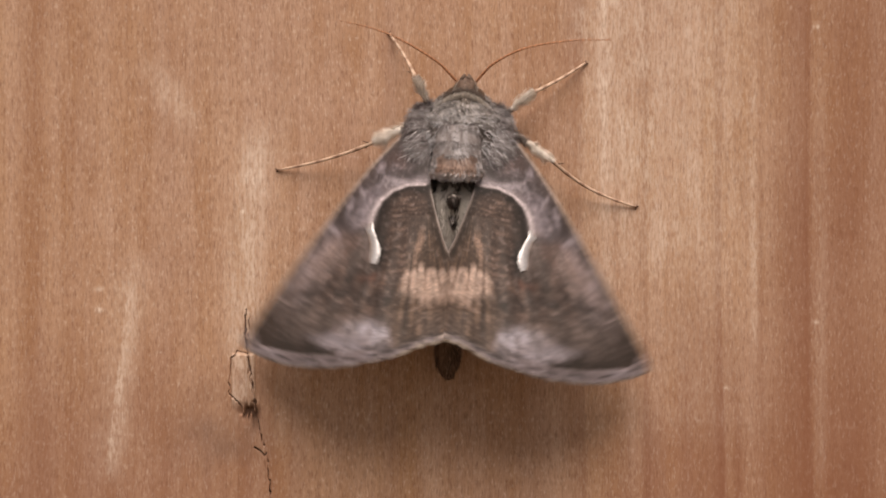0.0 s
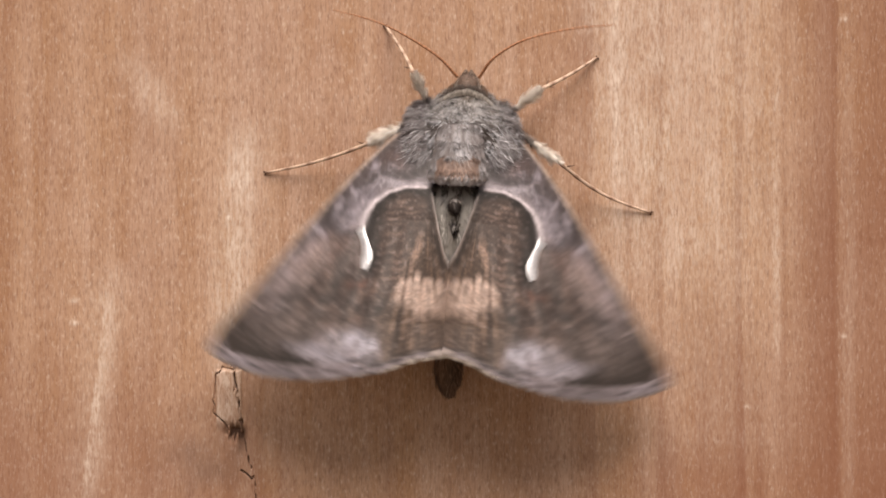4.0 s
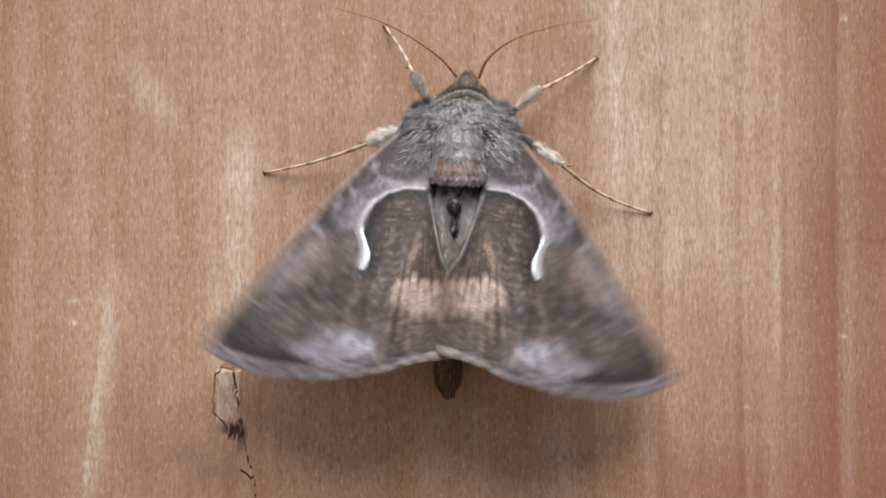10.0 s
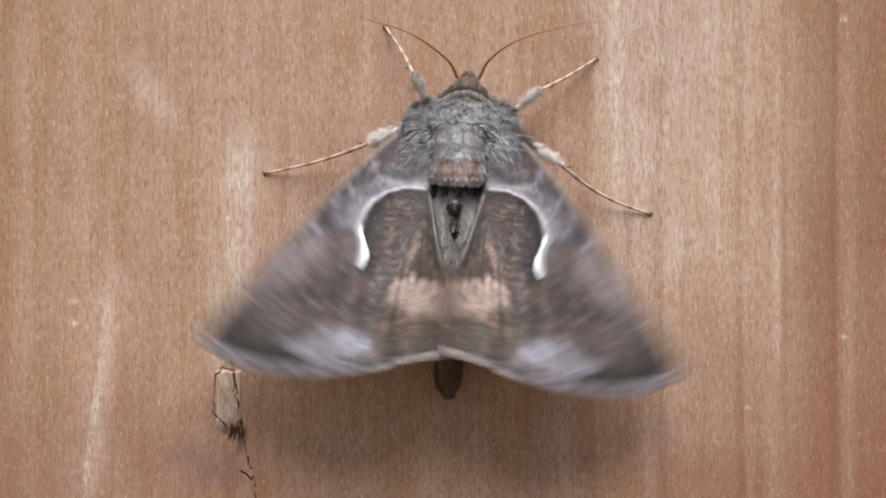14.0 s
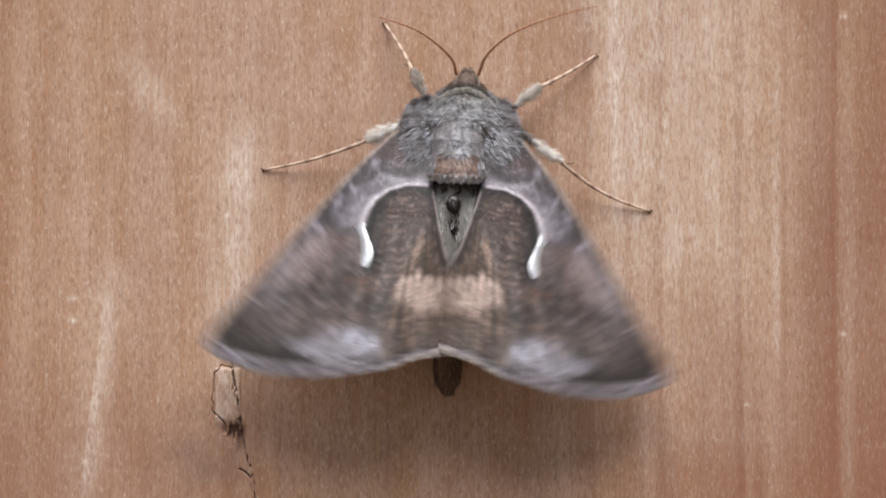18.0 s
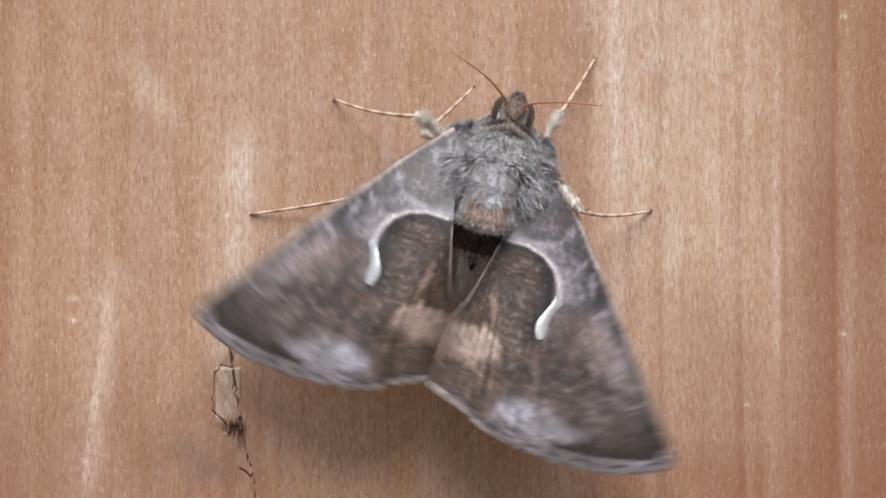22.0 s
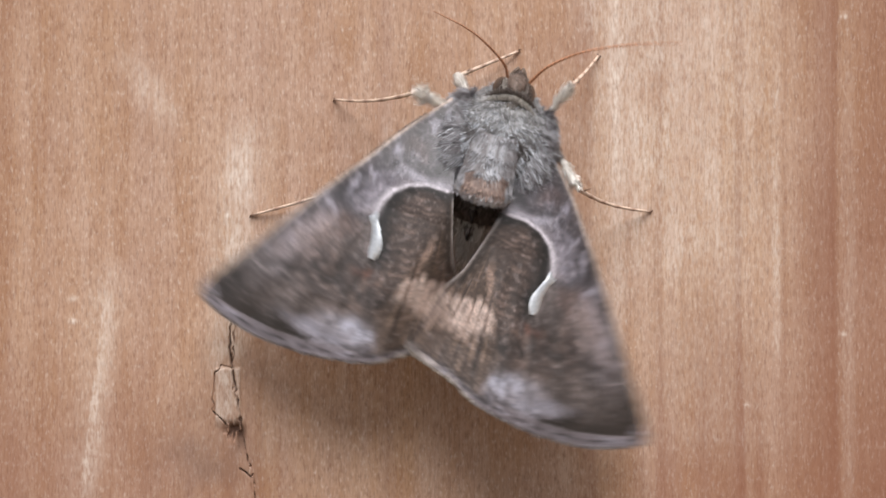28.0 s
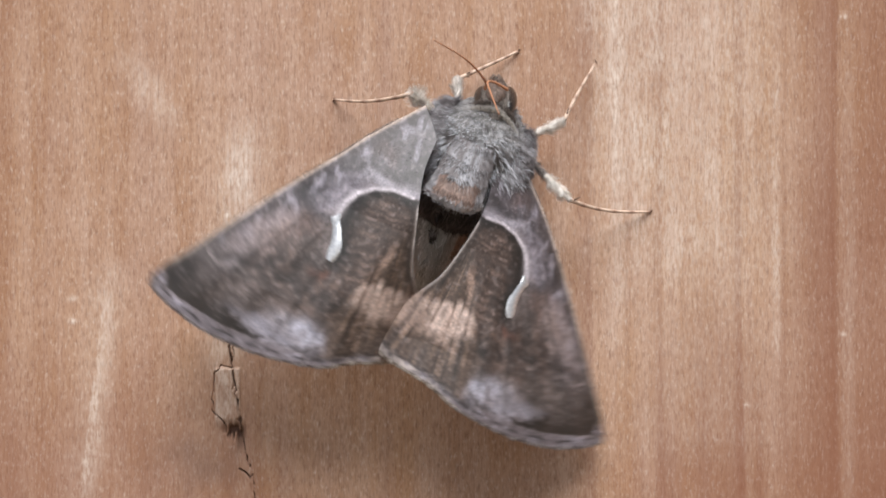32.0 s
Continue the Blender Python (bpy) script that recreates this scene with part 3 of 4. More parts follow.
def lump(cu, cv, ru, rv, h0, h1, rows=18, cols=28, dent=0.05, seed=3, tail=1.0):
    """A rounded body mass: footprint (ru, rv) round (cu, cv), from height h0 up to h1."""
    vs, fs = [], []
    for i in range(rows + 1):
        lat = math.pi * i / rows
        for j in range(cols):
            lon = 2 * math.pi * j / cols
            x, y, z = math.sin(lat) * math.cos(lon), math.sin(lat) * math.sin(lon), math.cos(lat)
            r = 1 + dent * (noise.noise(Vector((x * 2 + seed, y * 2, z * 2))))
            k = tail if z < 0 else 1.0
            h = (h0 + h1) / 2 - y * (h1 - h0) / 2 * r
            vs.append(spot(cu + x * ru * r * (1 - (1 - k) * -min(z, 0)), cv + z * rv * r, h - crouch(cv + z * rv * r)))
    for i in range(rows):
        for j in range(cols):
            a, b = i * cols + j, i * cols + (j + 1) % cols
            fs.append((a, b, b + cols, a + cols))
    return vs, fs


def furred(name, shape, tint, comb, count, length, width, seed, material, parent, label="", at=None, lift=0.14, wisps=0):
    """A body mass with a coat of hairs, as one mesh. tint(p) gives a colour; comb(p) the lie of the hair."""
    vs, fs = shape
    rnd = random.Random(seed)
    bag = Bag()
    bag.v, bag.f = list(vs), list(fs)
    bag.c = [tint(p, rnd) for p in vs]
    centre = sum(vs, Vector()) / len(vs)
    made = 0
    while made < count:
        f = fs[rnd.randrange(len(fs))]
        a, b, c = vs[f[0]], vs[f[1]], vs[f[2 if rnd.random() < 0.5 else 3]]
        nrm = (b - a).cross(vs[f[2]] - a)
        if nrm.length < 1e-12:
            continue
        nrm.normalize()
        w1, w2 = sorted((rnd.random(), rnd.random()))
        p = a * w1 + b * (w2 - w1) + c * (1 - w2)
        if nrm.dot(p - centre) < 0:
            nrm.negate()
        if nrm.y > 0.35 and rnd.random() < 0.97:
            continue
        way = comb(p)
        lock = noise.noise_vector(p * 1700) * 0.42 + noise.noise_vector(p * 5200) * 0.4
        way = (way - nrm * way.dot(nrm) + nrm * lift + lock + Vector((rnd.gauss(0, .12), rnd.gauss(0, .08), rnd.gauss(0, .12)))).normalized()
        bag.hair(p, way, nrm, length * rnd.uniform(0.55, 1.25) * U, width * rnd.uniform(0.7, 1.3) * U, tint(p, rnd))
        made += 1
    # long pale loose hairs over the coat
    while wisps > 0:
        f = fs[rnd.randrange(len(fs))]
        p = (vs[f[0]] + vs[f[2]]) / 2
        nrm = (p - centre).normalized()
        if nrm.y > -0.1:
            continue
        way = (comb(p) * 0.7 + nrm * 0.25 + noise.noise_vector(p * 2100) * 0.9 + Vector((rnd.gauss(0, .3), rnd.gauss(0, .1), rnd.gauss(0, .3)))).normalized()
        bag.hair(p, way, nrm, rnd.uniform(14, 28) * U, 0.7 * U, pickc(rnd, (178, 180, 186), (156, 158, 164), (196, 197, 201)))
        wisps -= 1
    return part(name, bag.mesh(name), material, parent, label, at)


def pickc(rnd, *cols):
    c = rnd.choice(cols)
    k = rnd.uniform(0.8, 1.15)
    return tuple(x * k for x in lin(*c))


def build_moth():
    moth = new("moth")
    tagged(moth, "grey-brown furry moth with silvery hooked wing marks, shivering on the board", "moth")

    # thorax
    def t_tint(p, r):
        n = noise.noise(p * 1400) + 0.6 * noise.noise(p * 3900)
        # a groove across the back, its shade put into the hair tint
        groove = abs(p.z - (226 + 10 * noise.noise(p * 2400)) * U * 0.9) < 9 * U and abs(p.x - 6 * U) < 52 * U
        if groove:
            return pickc(r, (52, 47, 46), (70, 64, 62), (92, 86, 84))
        if p.z > 252 * U * 0.9:
            return pickc(r, (152, 150, 150), (132, 129, 128), (176, 176, 178), (112, 108, 107))
        if n > 0.12:
            return pickc(r, (66, 61, 61), (84, 79, 78), (108, 105, 105))
        return pickc(r, (132, 132, 134), (156, 158, 163), (108, 106, 107), (174, 177, 183))
    furred("thorax", lump(6, 214, 82, 86, 2.9, 7.9, tail=0.6), t_tint,
           lambda p: Vector((p.x * 60, 0, -1 if p.z < 262 * U else -0.6)).normalized(), 24000, 12, 0.7, 11, FUR, moth,
                    "rounded thorax under grey fur", lift=0.2, wisps=1500)
    # collar: two low transverse ridges of hair behind the head, groove shade tinted in behind
    for cv, h, ru, rv, tones in ((270, 7.5, 52, 24, ((152, 149, 147), (128, 124, 122), (176, 175, 176))), (242, 7.7, 68, 22, ((128, 126, 126), (156, 157, 161), (100, 97, 97), (176, 178, 183)))):
        furred("collar", lump(6, cv, ru, rv, h - 2.6, h), lambda p, r, c=tones: pickc(r, *c) if p.z > (231 + 9 * noise.noise(p * 2600)) * U * 0.95 else pickc(r, (56, 51, 50), (74, 69, 68), (104, 99, 98)),
               lambda p: Vector((p.x * 60, -0.2, -0.6)).normalized(), 3400, 10, 0.8, cv, FUR, moth, "ruff of brownish grey hair", lift=0.3)

    # pale rim in front of the collar, dark underneath
    bag, rnd = Bag(), random.Random(31)
    arc = spline([spot(-40, 262, 2.8), spot(-20, 282, 3.3), spot(8, 290, 3.5), spot(36, 282, 3.3), spot(56, 262, 2.8)], 160)
    for p in arc:
        flare = (p.x - 8 * U) * 90
        for _ in range(11):
            way = Vector((rnd.gauss(0, 0.25) + flare, -0.35, rnd.uniform(0.2, 0.7))).normalized()
            tone = pickc(rnd, (184, 178, 171), (158, 152, 146), (202, 197, 190))
            bag.hair(p + Vector((0, rnd.uniform(0, 6) * U, rnd.uniform(-4, 1) * U)), way, Vector((0, -1, 0)), rnd.uniform(5, 10) * U, 0.9 * U, tone, 0.2)
        for _ in range(10):
            way = Vector((rnd.gauss(0, 0.25) + flare, -0.1, 1)).normalized()
            bag.hair(p + Vector((0, rnd.uniform(8, 16) * U, rnd.uniform(3, 8) * U)), way, Vector((0, -1, 0)), rnd.uniform(6, 12) * U, 0.9 * U, pickc(rnd, (66, 56, 51), (84, 74, 68)), 0.2)
    part("collar_rim", bag.mesh("collar_rim", False), FUR, moth, "pale rim of hair along the collar, dark in front")

    # square tuft standing over the rear of the thorax
    vs, fs = [], []
    prof = [(234, 38, 7.8), (205, 43, 8.4), (180, 46, 8.7), (155, 50, 8.8), (140, 53, 8.7), (132, 52, 8.3), (136, 48, 7.2), (152, 40, 5.8)]
    for v, w, h in prof:
        for j in range(13):
            f = j / 6 - 1
            sag = 0.9 * abs(f) ** 4 + 0.25 * f * f
            vs.append(spot(2 + w * f, v + 5 * abs(f) ** 3 * (1 if v < 140 else 0), h - sag - crouch(v) * 0.8))
    for i in range(len(prof) - 1):
        for j in range(12):
            a = i * 13 + j
            fs.append((a, a + 1, a + 14, a + 13))

    def tuft_tint(p, r):
        if p.z < 142 * U * 0.89:
            return pickc(r, (180, 180, 186), (158, 156, 160), (196, 196, 202))
        if p.z < (172 + 14 * noise.noise(p * 2500)) * U * 0.9 and abs(p.x - 2 * U) < 38 * U * 0.88:
            return pickc(r, (116, 96, 87), (98, 82, 75), (134, 114, 104))
        return pickc(r, (128, 126, 128), (108, 104, 105), (150, 150, 154), (88, 84, 84))
    furred("scutellar_tuft", (vs, fs), tuft_tint, lambda p: Vector((p.x * 30, -0.1, -1)).normalized(), 6000, 9, 0.8, 13, FUR, moth,
           "square raised tuft of reddish brown hair with a pale rim")

    # side tufts over the wing roots
    for side in (-1, 1):
        vs, fs = lump(62, 204, 46, 66, 3.4, 6.85, dent=0.18)
        vs = [Vector((side * p.x + 2 * U, p.y, p.z)) for p in vs]
        furred("shoulder_tuft", (vs, fs), lambda p, r: pickc(r, (112, 109, 111), (92, 88, 90), (136, 134, 137), (152, 151, 155)) if noise.noise(p * 1500) > -0.12 else pickc(r, (74, 69, 70), (92, 87, 88), (112, 108, 110)),
               lambda p, s=side: Vector((s * 0.75, 0.25, -1)).normalized(), 9000, 19, 0.6, 17 + side, FUR, moth,
               "tegula of long grey hair over the wing root", lift=0.08, wisps=500)

    # rear thorax, dark and hairy between the wing roots
    furred("rear_thorax", lump(0, 124, 74, 58, 2.6, 5.7), lambda p, r: pickc(r, (70, 64, 62), (56, 51, 50), (92, 86, 84)),
           lambda p: Vector((p.x * 30, 0, -1)).normalized(), 3000, 14, 0.9, 37, FUR, moth, "dark hairy rear of the thorax")

    # abdomen with black dorsal crests
    def barrel(rows):
        vs, fs = [], []
        for v, w, h in rows:
            for j in range(14):
                a = 2 * math.pi * j / 14
                vs.append(spot(w * math.cos(a), v, h - 1.1 * (1 - math.sin(a)) * w / 40 * (1 if math.sin(a) > -0.1 else 1.8)))
        for i in range(len(rows) - 1):
            for j in range(14):
                a, b = i * 14 + j, i * 14 + (j + 1) % 14
                fs.append((a, a + 14, b + 14, b))
        return vs, fs

    def ab_tint(p, r):
        # dark midline, and the tuft's shadow painted over the front end
        if p.z > 98 * U or (abs(p.x) < 9 * U and p.z > 40 * U):
            return pickc(r, (58, 52, 50), (44, 40, 39), (76, 69, 66))
        if abs(abs(p.x) - (9 * U + max(p.z, 0) * 0.22)) < 4 * U:
            return pickc(r, (204, 202, 198), (184, 182, 178))
        return pickc(r, (166, 164, 160), (144, 142, 138), (184, 182, 179))
    abdomen = furred("abdomen", barrel([(128, 52, 6.5), (100, 52, 7.1), (60, 47, 7.1), (30, 42, 6.9), (-10, 36, 6.4), (-60, 29, 5.0), (-110, 26, 4.3), (-150, 24, 3.8)]), ab_tint,
                     lambda p: Vector((p.x * 10, 0, -1)).normalized(), 3600, 12, 1.0, 19, FUR, moth, "slim grey abdomen with a pale edged back")
    tip = furred("abdomen_tip", barrel([(-90, 22, 3.9), (-150, 26, 3.7), (-200, 26, 3.4), (-226, 22, 3.1), (-238, 13, 2.8), (-242, 3, 2.6)]),
                 lambda p, r: pickc(r, (92, 72, 60), (72, 56, 48), (112, 90, 76)), lambda p: Vector((p.x * 10, 0, -1)).normalized(), 1500, 13, 1.1, 20, FUR, abdomen,
                 "blunt dark brown tail tuft")
    for v, ru, rv, h in ((90, 12, 14, 8.2), (50, 7, 13, 7.3)):
        furred("crest", lump(0, v, ru, rv, h - 1.6, h), lambda p, r, v=v: pickc(r, (52, 47, 46), (74, 68, 66), (38, 34, 34)) if p.z < (v - 3) * U else pickc(r, (158, 153, 150), (120, 114, 112)),
               lambda p: Vector((0, -0.5, -1)).normalized(), 320, 12, 1.4, int(v), FUR, abdomen, "upright black tuft")

    # head: frons, eyes, palps and antennae
    neck = spot(8, 272, 2.4)
    here = Matrix.Translation(neck)
    loc = lambda shape: ([p - neck for p in shape[0]], shape[1])
    head = furred("head", loc(lump(9, 288, 27, 31, 5.2, 7.5)), lambda p, r: pickc(r, (134, 126, 119), (110, 103, 98), (152, 144, 137)),
                  lambda p: Vector((p.x * 20, -0.2, 0.9)).normalized(), 1700, 10, 1.2, 23, FUR, moth, "small head with brownish hair", here)
    furred("frontal_tuft", loc(lump(10, 305, 19, 17, 5.8, 7.7)), lambda p, r: pickc(r, (122, 104, 94), (100, 86, 78)),
           lambda p: Vector((0, -0.2, 1)).normalized(), 500, 8, 1.2, 29, FUR, head, "pointed tuft between the antennae")
    for side in (-1, 1):
        vs, fs = loc(lump(9 + side * 23, 287, 15, 18, 4.4, 7.1, 12, 18, 0.0))
        part("eye", mesh_of("eye", vs, fs), EYE, head, "round dark eye")
        bag = Bag()
        pp = [spot(10 + side * (10 - 2 * k), 304 + 9 * k, 1.2 + 0.1 * k) - neck for k in range(4)]
        bag.tube(pp, [6 * U, 7 * U, 6 * U, 2 * U], lin(112, 96, 86), 8)
        part("palp", bag.mesh("palp"), PELT, head)
    feelers = []
    for side, path in ((-1, ((-9, 318, 3.0), (-45, 352, 4.2), (-108, 388, 5.2), (-165, 410, 5.8), (-235, 424, 6.2))),
                       (1, ((30, 318, 3.0), (62, 354, 4.2), (122, 386, 5.2), (205, 404, 5.8), (285, 410, 6.2)))):
        root = spot(*path[0])
        pts = [p - root for p in spline([spot(*q) for q in path], 60)]
        bag = Bag()
        rad = [(2.6 - 1.9 * i / 59) * U * (1.0 + 0.16 * (i % 2)) for i in range(60)]
        cols = [lin(*((196, 142, 110) if i % 2 else (168, 120, 92))) for i in range(60)]
        bag.tube(pts, rad, cols, 7)
        feelers.append(part("antenna", bag.mesh("antenna"), CHITIN, head, "thin brown ringed antenna", Matrix.Translation(root - neck)))
    return moth, head, feelers, abdomen, tip


def build_leg(name, moth, upper, lower, fat, tones, bow, seed):
    """A leg of two stiff pieces along +z: a furry upper part and a thin jointed foot. Lengths in units."""
    rnd = random.Random(seed)
    bag = Bag()
    n = 9
    pts = [Vector((0, 0, upper * U * i / (n - 1))) for i in range(n)]
    thin, bare = (0.38, 0.42) if fat < 16 else (0.75, 0.08)
    rad = [0.4 * U * fat * (thin + (1 - thin) * float(step(i / (n - 1), 0.35, 0.7)) - 0.7 * float(step(i / (n - 1), 0.82, 1.02))) if fat < 12.6 else 0.4 * U * fat * (1.05 - 0.8 * i / (n - 1)) for i in range(n)]
    dark, pale = lin(104, 94, 88), lin(*tones[0])
    bag.tube(pts, rad, [dark if i / n < bare else pale for i in range(n)], 10)
    for _ in range(2600):
        f, w = rnd.random() ** 0.6, rnd.uniform(0, 2 * math.pi)
        nrm = Vector((math.cos(w), math.sin(w), 0))
        r = rad[min(int(f * (n - 1)), n - 1)]
        root = Vector((0, 0, f * upper * U)) + nrm * r * 0.9
        lock = noise.noise_vector(root * 3000) * 0.5
        bag.hair(root, (Vector((0, 0, 1)) + nrm * rnd.uniform(0.2, 1.1) + lock * 1.6).normalized(), nrm,
                 rnd.uniform(5, 30) * U * fat / 15 * min(1, 0.3 + f) * (1.0 - 0.6 * float(step(f, 0.75, 1.0))), 0.6 * U,
                 pickc(rnd, *(tones if f > bare else ((104, 96, 92), (128, 120, 116)))))
    leg = part(name, bag.mesh(name), FUR, moth, "hairy upper leg")
    bag = Bag()
    m = 16
    pts = [Vector((bow * U * math.sin(math.pi * i / (m - 1)), 2.4 * U * math.sin(math.pi * i / (m - 1)), lower * U * i / (m - 1))) for i in range(m)]
    rad = [(3.6 - 1.5 * i / (m - 1)) * U * (1.18 if i % 3 == 0 else 1.0) for i in range(m)]
    bag.tube(pts, rad, [lin(*((212, 188, 170) if i % 3 else (160, 130, 114))) for i in range(m)], 8)
    end = pts[-1]
    for s in (-1, 1):
        bag.tube([end, end + Vector((s * 3, 0, 3)) * U, end + Vector((s * 4, 3, 5)) * U], [1.6 * U, 1.2 * U, 0.5 * U], lin(84, 62, 50), 6)
    for s in (-1, 1):
        a = Vector((0, 0, 12 * U))
        bag.tube([a, a + Vector((s * 8, 2, 12)) * U], [1.6 * U, 0.5 * U], lin(96, 74, 62), 6)
    foot = part("tarsus", bag.mesh("tarsus"), CHITIN, leg, "thin pale jointed foot", Matrix.Translation((0, 0, upper * U)))
    return leg, foot


moth, head, feelers, abdomen, tail_tip = build_moth()
wings = [build_wing(s, moth) for s in (-1, 1)]
GREY = ((208, 200, 192), (228, 221, 212), (170, 162, 154), (238, 233, 226))
CREAM = ((230, 224, 216), (208, 200, 192), (242, 238, 232))
# leg: hip in body units (u, v, height), upper and lower length, thickness, tones
LEGS = {
    "foreleg_port": ((-46, 240, 1.6), 88, 124, 11, GREY, 3),
    "foreleg_starboard": ((60, 240, 1.6), 98, 128, 12, GREY, 2),
    "midleg_port": ((-84, 234, 1.8), 82, 204, 16.5, CREAM, -7),
    "midleg_starboard": ((88, 234, 1.8), 108, 192, 13, CREAM, 13),
    "hindleg_port": ((-40, 115, 2.2), 150, 230, 11, CREAM, 4),
    "hindleg_starboard": ((40, 115, 2.2), 150, 230, 11, CREAM, 4),
}
legs = {}
for k, (hip, up, low, fat, tones, bow) in LEGS.items():
    legs[k] = build_leg(k.split("_")[0], moth, up, low, fat, tones, bow, len(k) + up)


# ---- motion ----
def ease(rows, t):
    """Smooth value(s) between rows of (seconds, values...)."""
    if t <= rows[0][0]:
        return rows[0][1:]
    for a, b in zip(rows, rows[1:]):
        if t <= b[0]:
            s = (t - a[0]) / (b[0] - a[0])
            s = s * s * (3 - 2 * s)
            return tuple(p + (q - p) * s for p, q in zip(a[1:], b[1:]))
    return rows[-1][1:]


def body_pose(t):
    x, z, heading, pitch, roll = ease(BODY, t)
    return pose(x * U, 0, z * U) @ pose(0, 0, 0, 0, heading, 0) @ pose(0, 0, 0, 0, 0, -roll) @ pose(0, 0, 0, pitch, 0, 0)


def wing_pose(side, sweep, flap, twist, slide, draw, lift=0.0):
    hinge = Matrix.Translation((side * HINGE.x + draw * U, HINGE.y - lift * MM, HINGE.z + slide * U))
    return hinge @ pose(0, 0, 0, 0, -side * sweep, 0) @ pose(0, 0, 0, 0, 0, -side * flap) @ pose(0, 0, 0, twist, 0, 0)


def knee_way(key, t):
    """Which way a knee points, in body space."""
    late = ease([(0, 0), (21.3, 0), (22.0, 1), (32, 1)], t)[0]
    if key == "hindleg_starboard":
        return Vector((-0.8, -0.15, 0.5))
    if key == "hindleg_port":
        gone = ease([(0, 0), (29.5, 0), (29.8, 1), (32, 1)], t)[0]
        return Vector((0.8 * gone, -0.15, 1 - 0.6 * gone))
    if key == "midleg_port":
        return Vector((0, -1, -0.5 + 0.9 * late))
    if key == "foreleg_port":
        return Vector((-1.0 * late, -1 + 1.26 * late, 0.2 - 0.12 * late))
    if key == "foreleg_starboard":
        tuck = ease([(0, 0), (29.5, 0), (29.8, 1), (31.2, 1), (31.5, 0), (32, 0)], t)[0]
        out = ease([(0, 0), (31.3, 0), (31.8, 1), (32, 1)], t)[0]
        return Vector((-0.9 * tuck + 1.0 * out, -1 + 0.95 * tuck + 0.5 * out, 0.2 - 0.7 * tuck - 0.5 * out))
    return Vector((0, -1, 0.2)) if "fore" in key else Vector((0, -1, -0.5)) if "mid" in key else Vector((0, -0.15, 1))


def leg_rows(key, t, foot):
    """Poses of a leg's two pieces, in their parents' spaces, with the foot on its place on the board."""
    hip, up, low = LEGS[key][:3]
    a = spot(*hip)
    goal = body_pose(t).inverted() @ Vector((foot[0] * U, -foot[2] * MM, foot[1] * U))
    l1, l2 = up * U, low * U
    way = goal - a
    d = min(max(way.length, abs(l1 - l2) * 1.02), (l1 + l2) * 0.999)
    way.normalize()
    c = (l1 * l1 + d * d - l2 * l2) / (2 * l1 * d)
    bend = knee_way(key, t)
    bend = (bend - way * bend.dot(way)).normalized()
    knee = a + way * l1 * c + bend * l1 * math.sqrt(max(0.0, 1 - c * c))

    def along(p, q):
        z = (q - p).normalized()
        x = z.cross(bend)
        x = x.normalized() if x.length > 1e-6 else Vector((1, 0, 0))
        y = z.cross(x)
        m = Matrix((x, y, z)).transposed().to_4x4()
        m.translation = p
        return m
    first = along(a, knee)
    return first, first.inverted() @ along(knee, a + way * d)


# body: seconds, place on the board, heading, pitch, roll
BODY = [(0.0, 21.0, -13.5, 2.7, 0.0, 1.5), (19.6, 21.0, -13.5, 2.7, 0.0, 1.5), (20.0, 6.8, -16.7, 6.6, 3.4, 0.6), (20.5, 18.8, -36.8, 6.6, 5.8, -3.1), (21.0, 22.0, -64.0, 10.3, 5.1, -1.6), (21.5, 62.9, -108.7, 9.1, 3.4, -0.5), (22.0, 43.8, -57.0, 13.4, 7.7, 0.2), (23.0, 63.4, -62.8, 10.1, 6.8, 1.4), (24.0, 55.8, -12.8, 12.6, 12.7, 1.6), (24.5, 43.6, -15.7, 13.6, 9.4, 0.2), (25.0, 50.3, -12.8, 13.2, 10.0, 1.8), (25.5, 49.7, -8.3, 13.6, 10.9, 1.5), (27.5, 45.5, -3.7, 14.0, 10.3, 1.3), (28.0, 38.5, -0.1, 15.7, 10.5, 0.0), (29.0, 40.1, 1.5, 14.6, 10.8, 0.3), (30.0, 8.7, -11.9, 21.1, 9.0, 2.0)]
BODY += [(31.0, -1.9, 13.2, 23.9, 12.7, -1.0), (32.0, -23.5, -12.6, 23.4, 7.6, -0.3)]
FEET = {
    "foreleg_port": [(0, -101, 393, 0.1), (19.6, -101, 393, 0.1), (19.9, 61, 423, 0.1), (20.9, 46, 401, 0.1), (21.3, -64, 321, 1.0), (21.5, -79, 291, 1.5), (21.8, -24, 291, 1.5), (22.0, 54, 276, 1.0), (22.5, 101, 236, 2.0), (23.2, 101, 236, 2.0), (23.6, 134, 344, 0.1), (32, 134, 344, 0.1)],
    "foreleg_starboard": [(0, 271, 337, 0.1), (21, 271, 337, 0.1), (21.4, 274, 339, 0.1), (29.5, 276, 336, 0.1), (29.8, 151, 226, 1.0), (31.2, 151, 226, 1.0), (31.6, 198, 368, 1.5), (31.8, 234, 336, 1.0), (32, 268, 319, 0.8)],
    "midleg_port": [(0, -312, 134, 0.1), (21.2, -314, 135, 0.1), (21.5, -194, 256, 0.8), (21.7, -189, 259, 0.1), (32, -189, 259, 0.1)],
    "midleg_starboard": [(0, 366, 64, 0.1), (32, 366, 61, 0.1)],
    "hindleg_port": [(0, -174, -199, 0.1), (21.1, -174, -199, 0.1), (21.4, -335, 57, 0.1), (29.5, -335, 55, 0.1), (29.8, -184, -159, 0.1), (32, -184, -159, 0.1)],
    "hindleg_starboard": [(0, 216, -189, 0.1), (32, 216, -209, 0.1)],
}


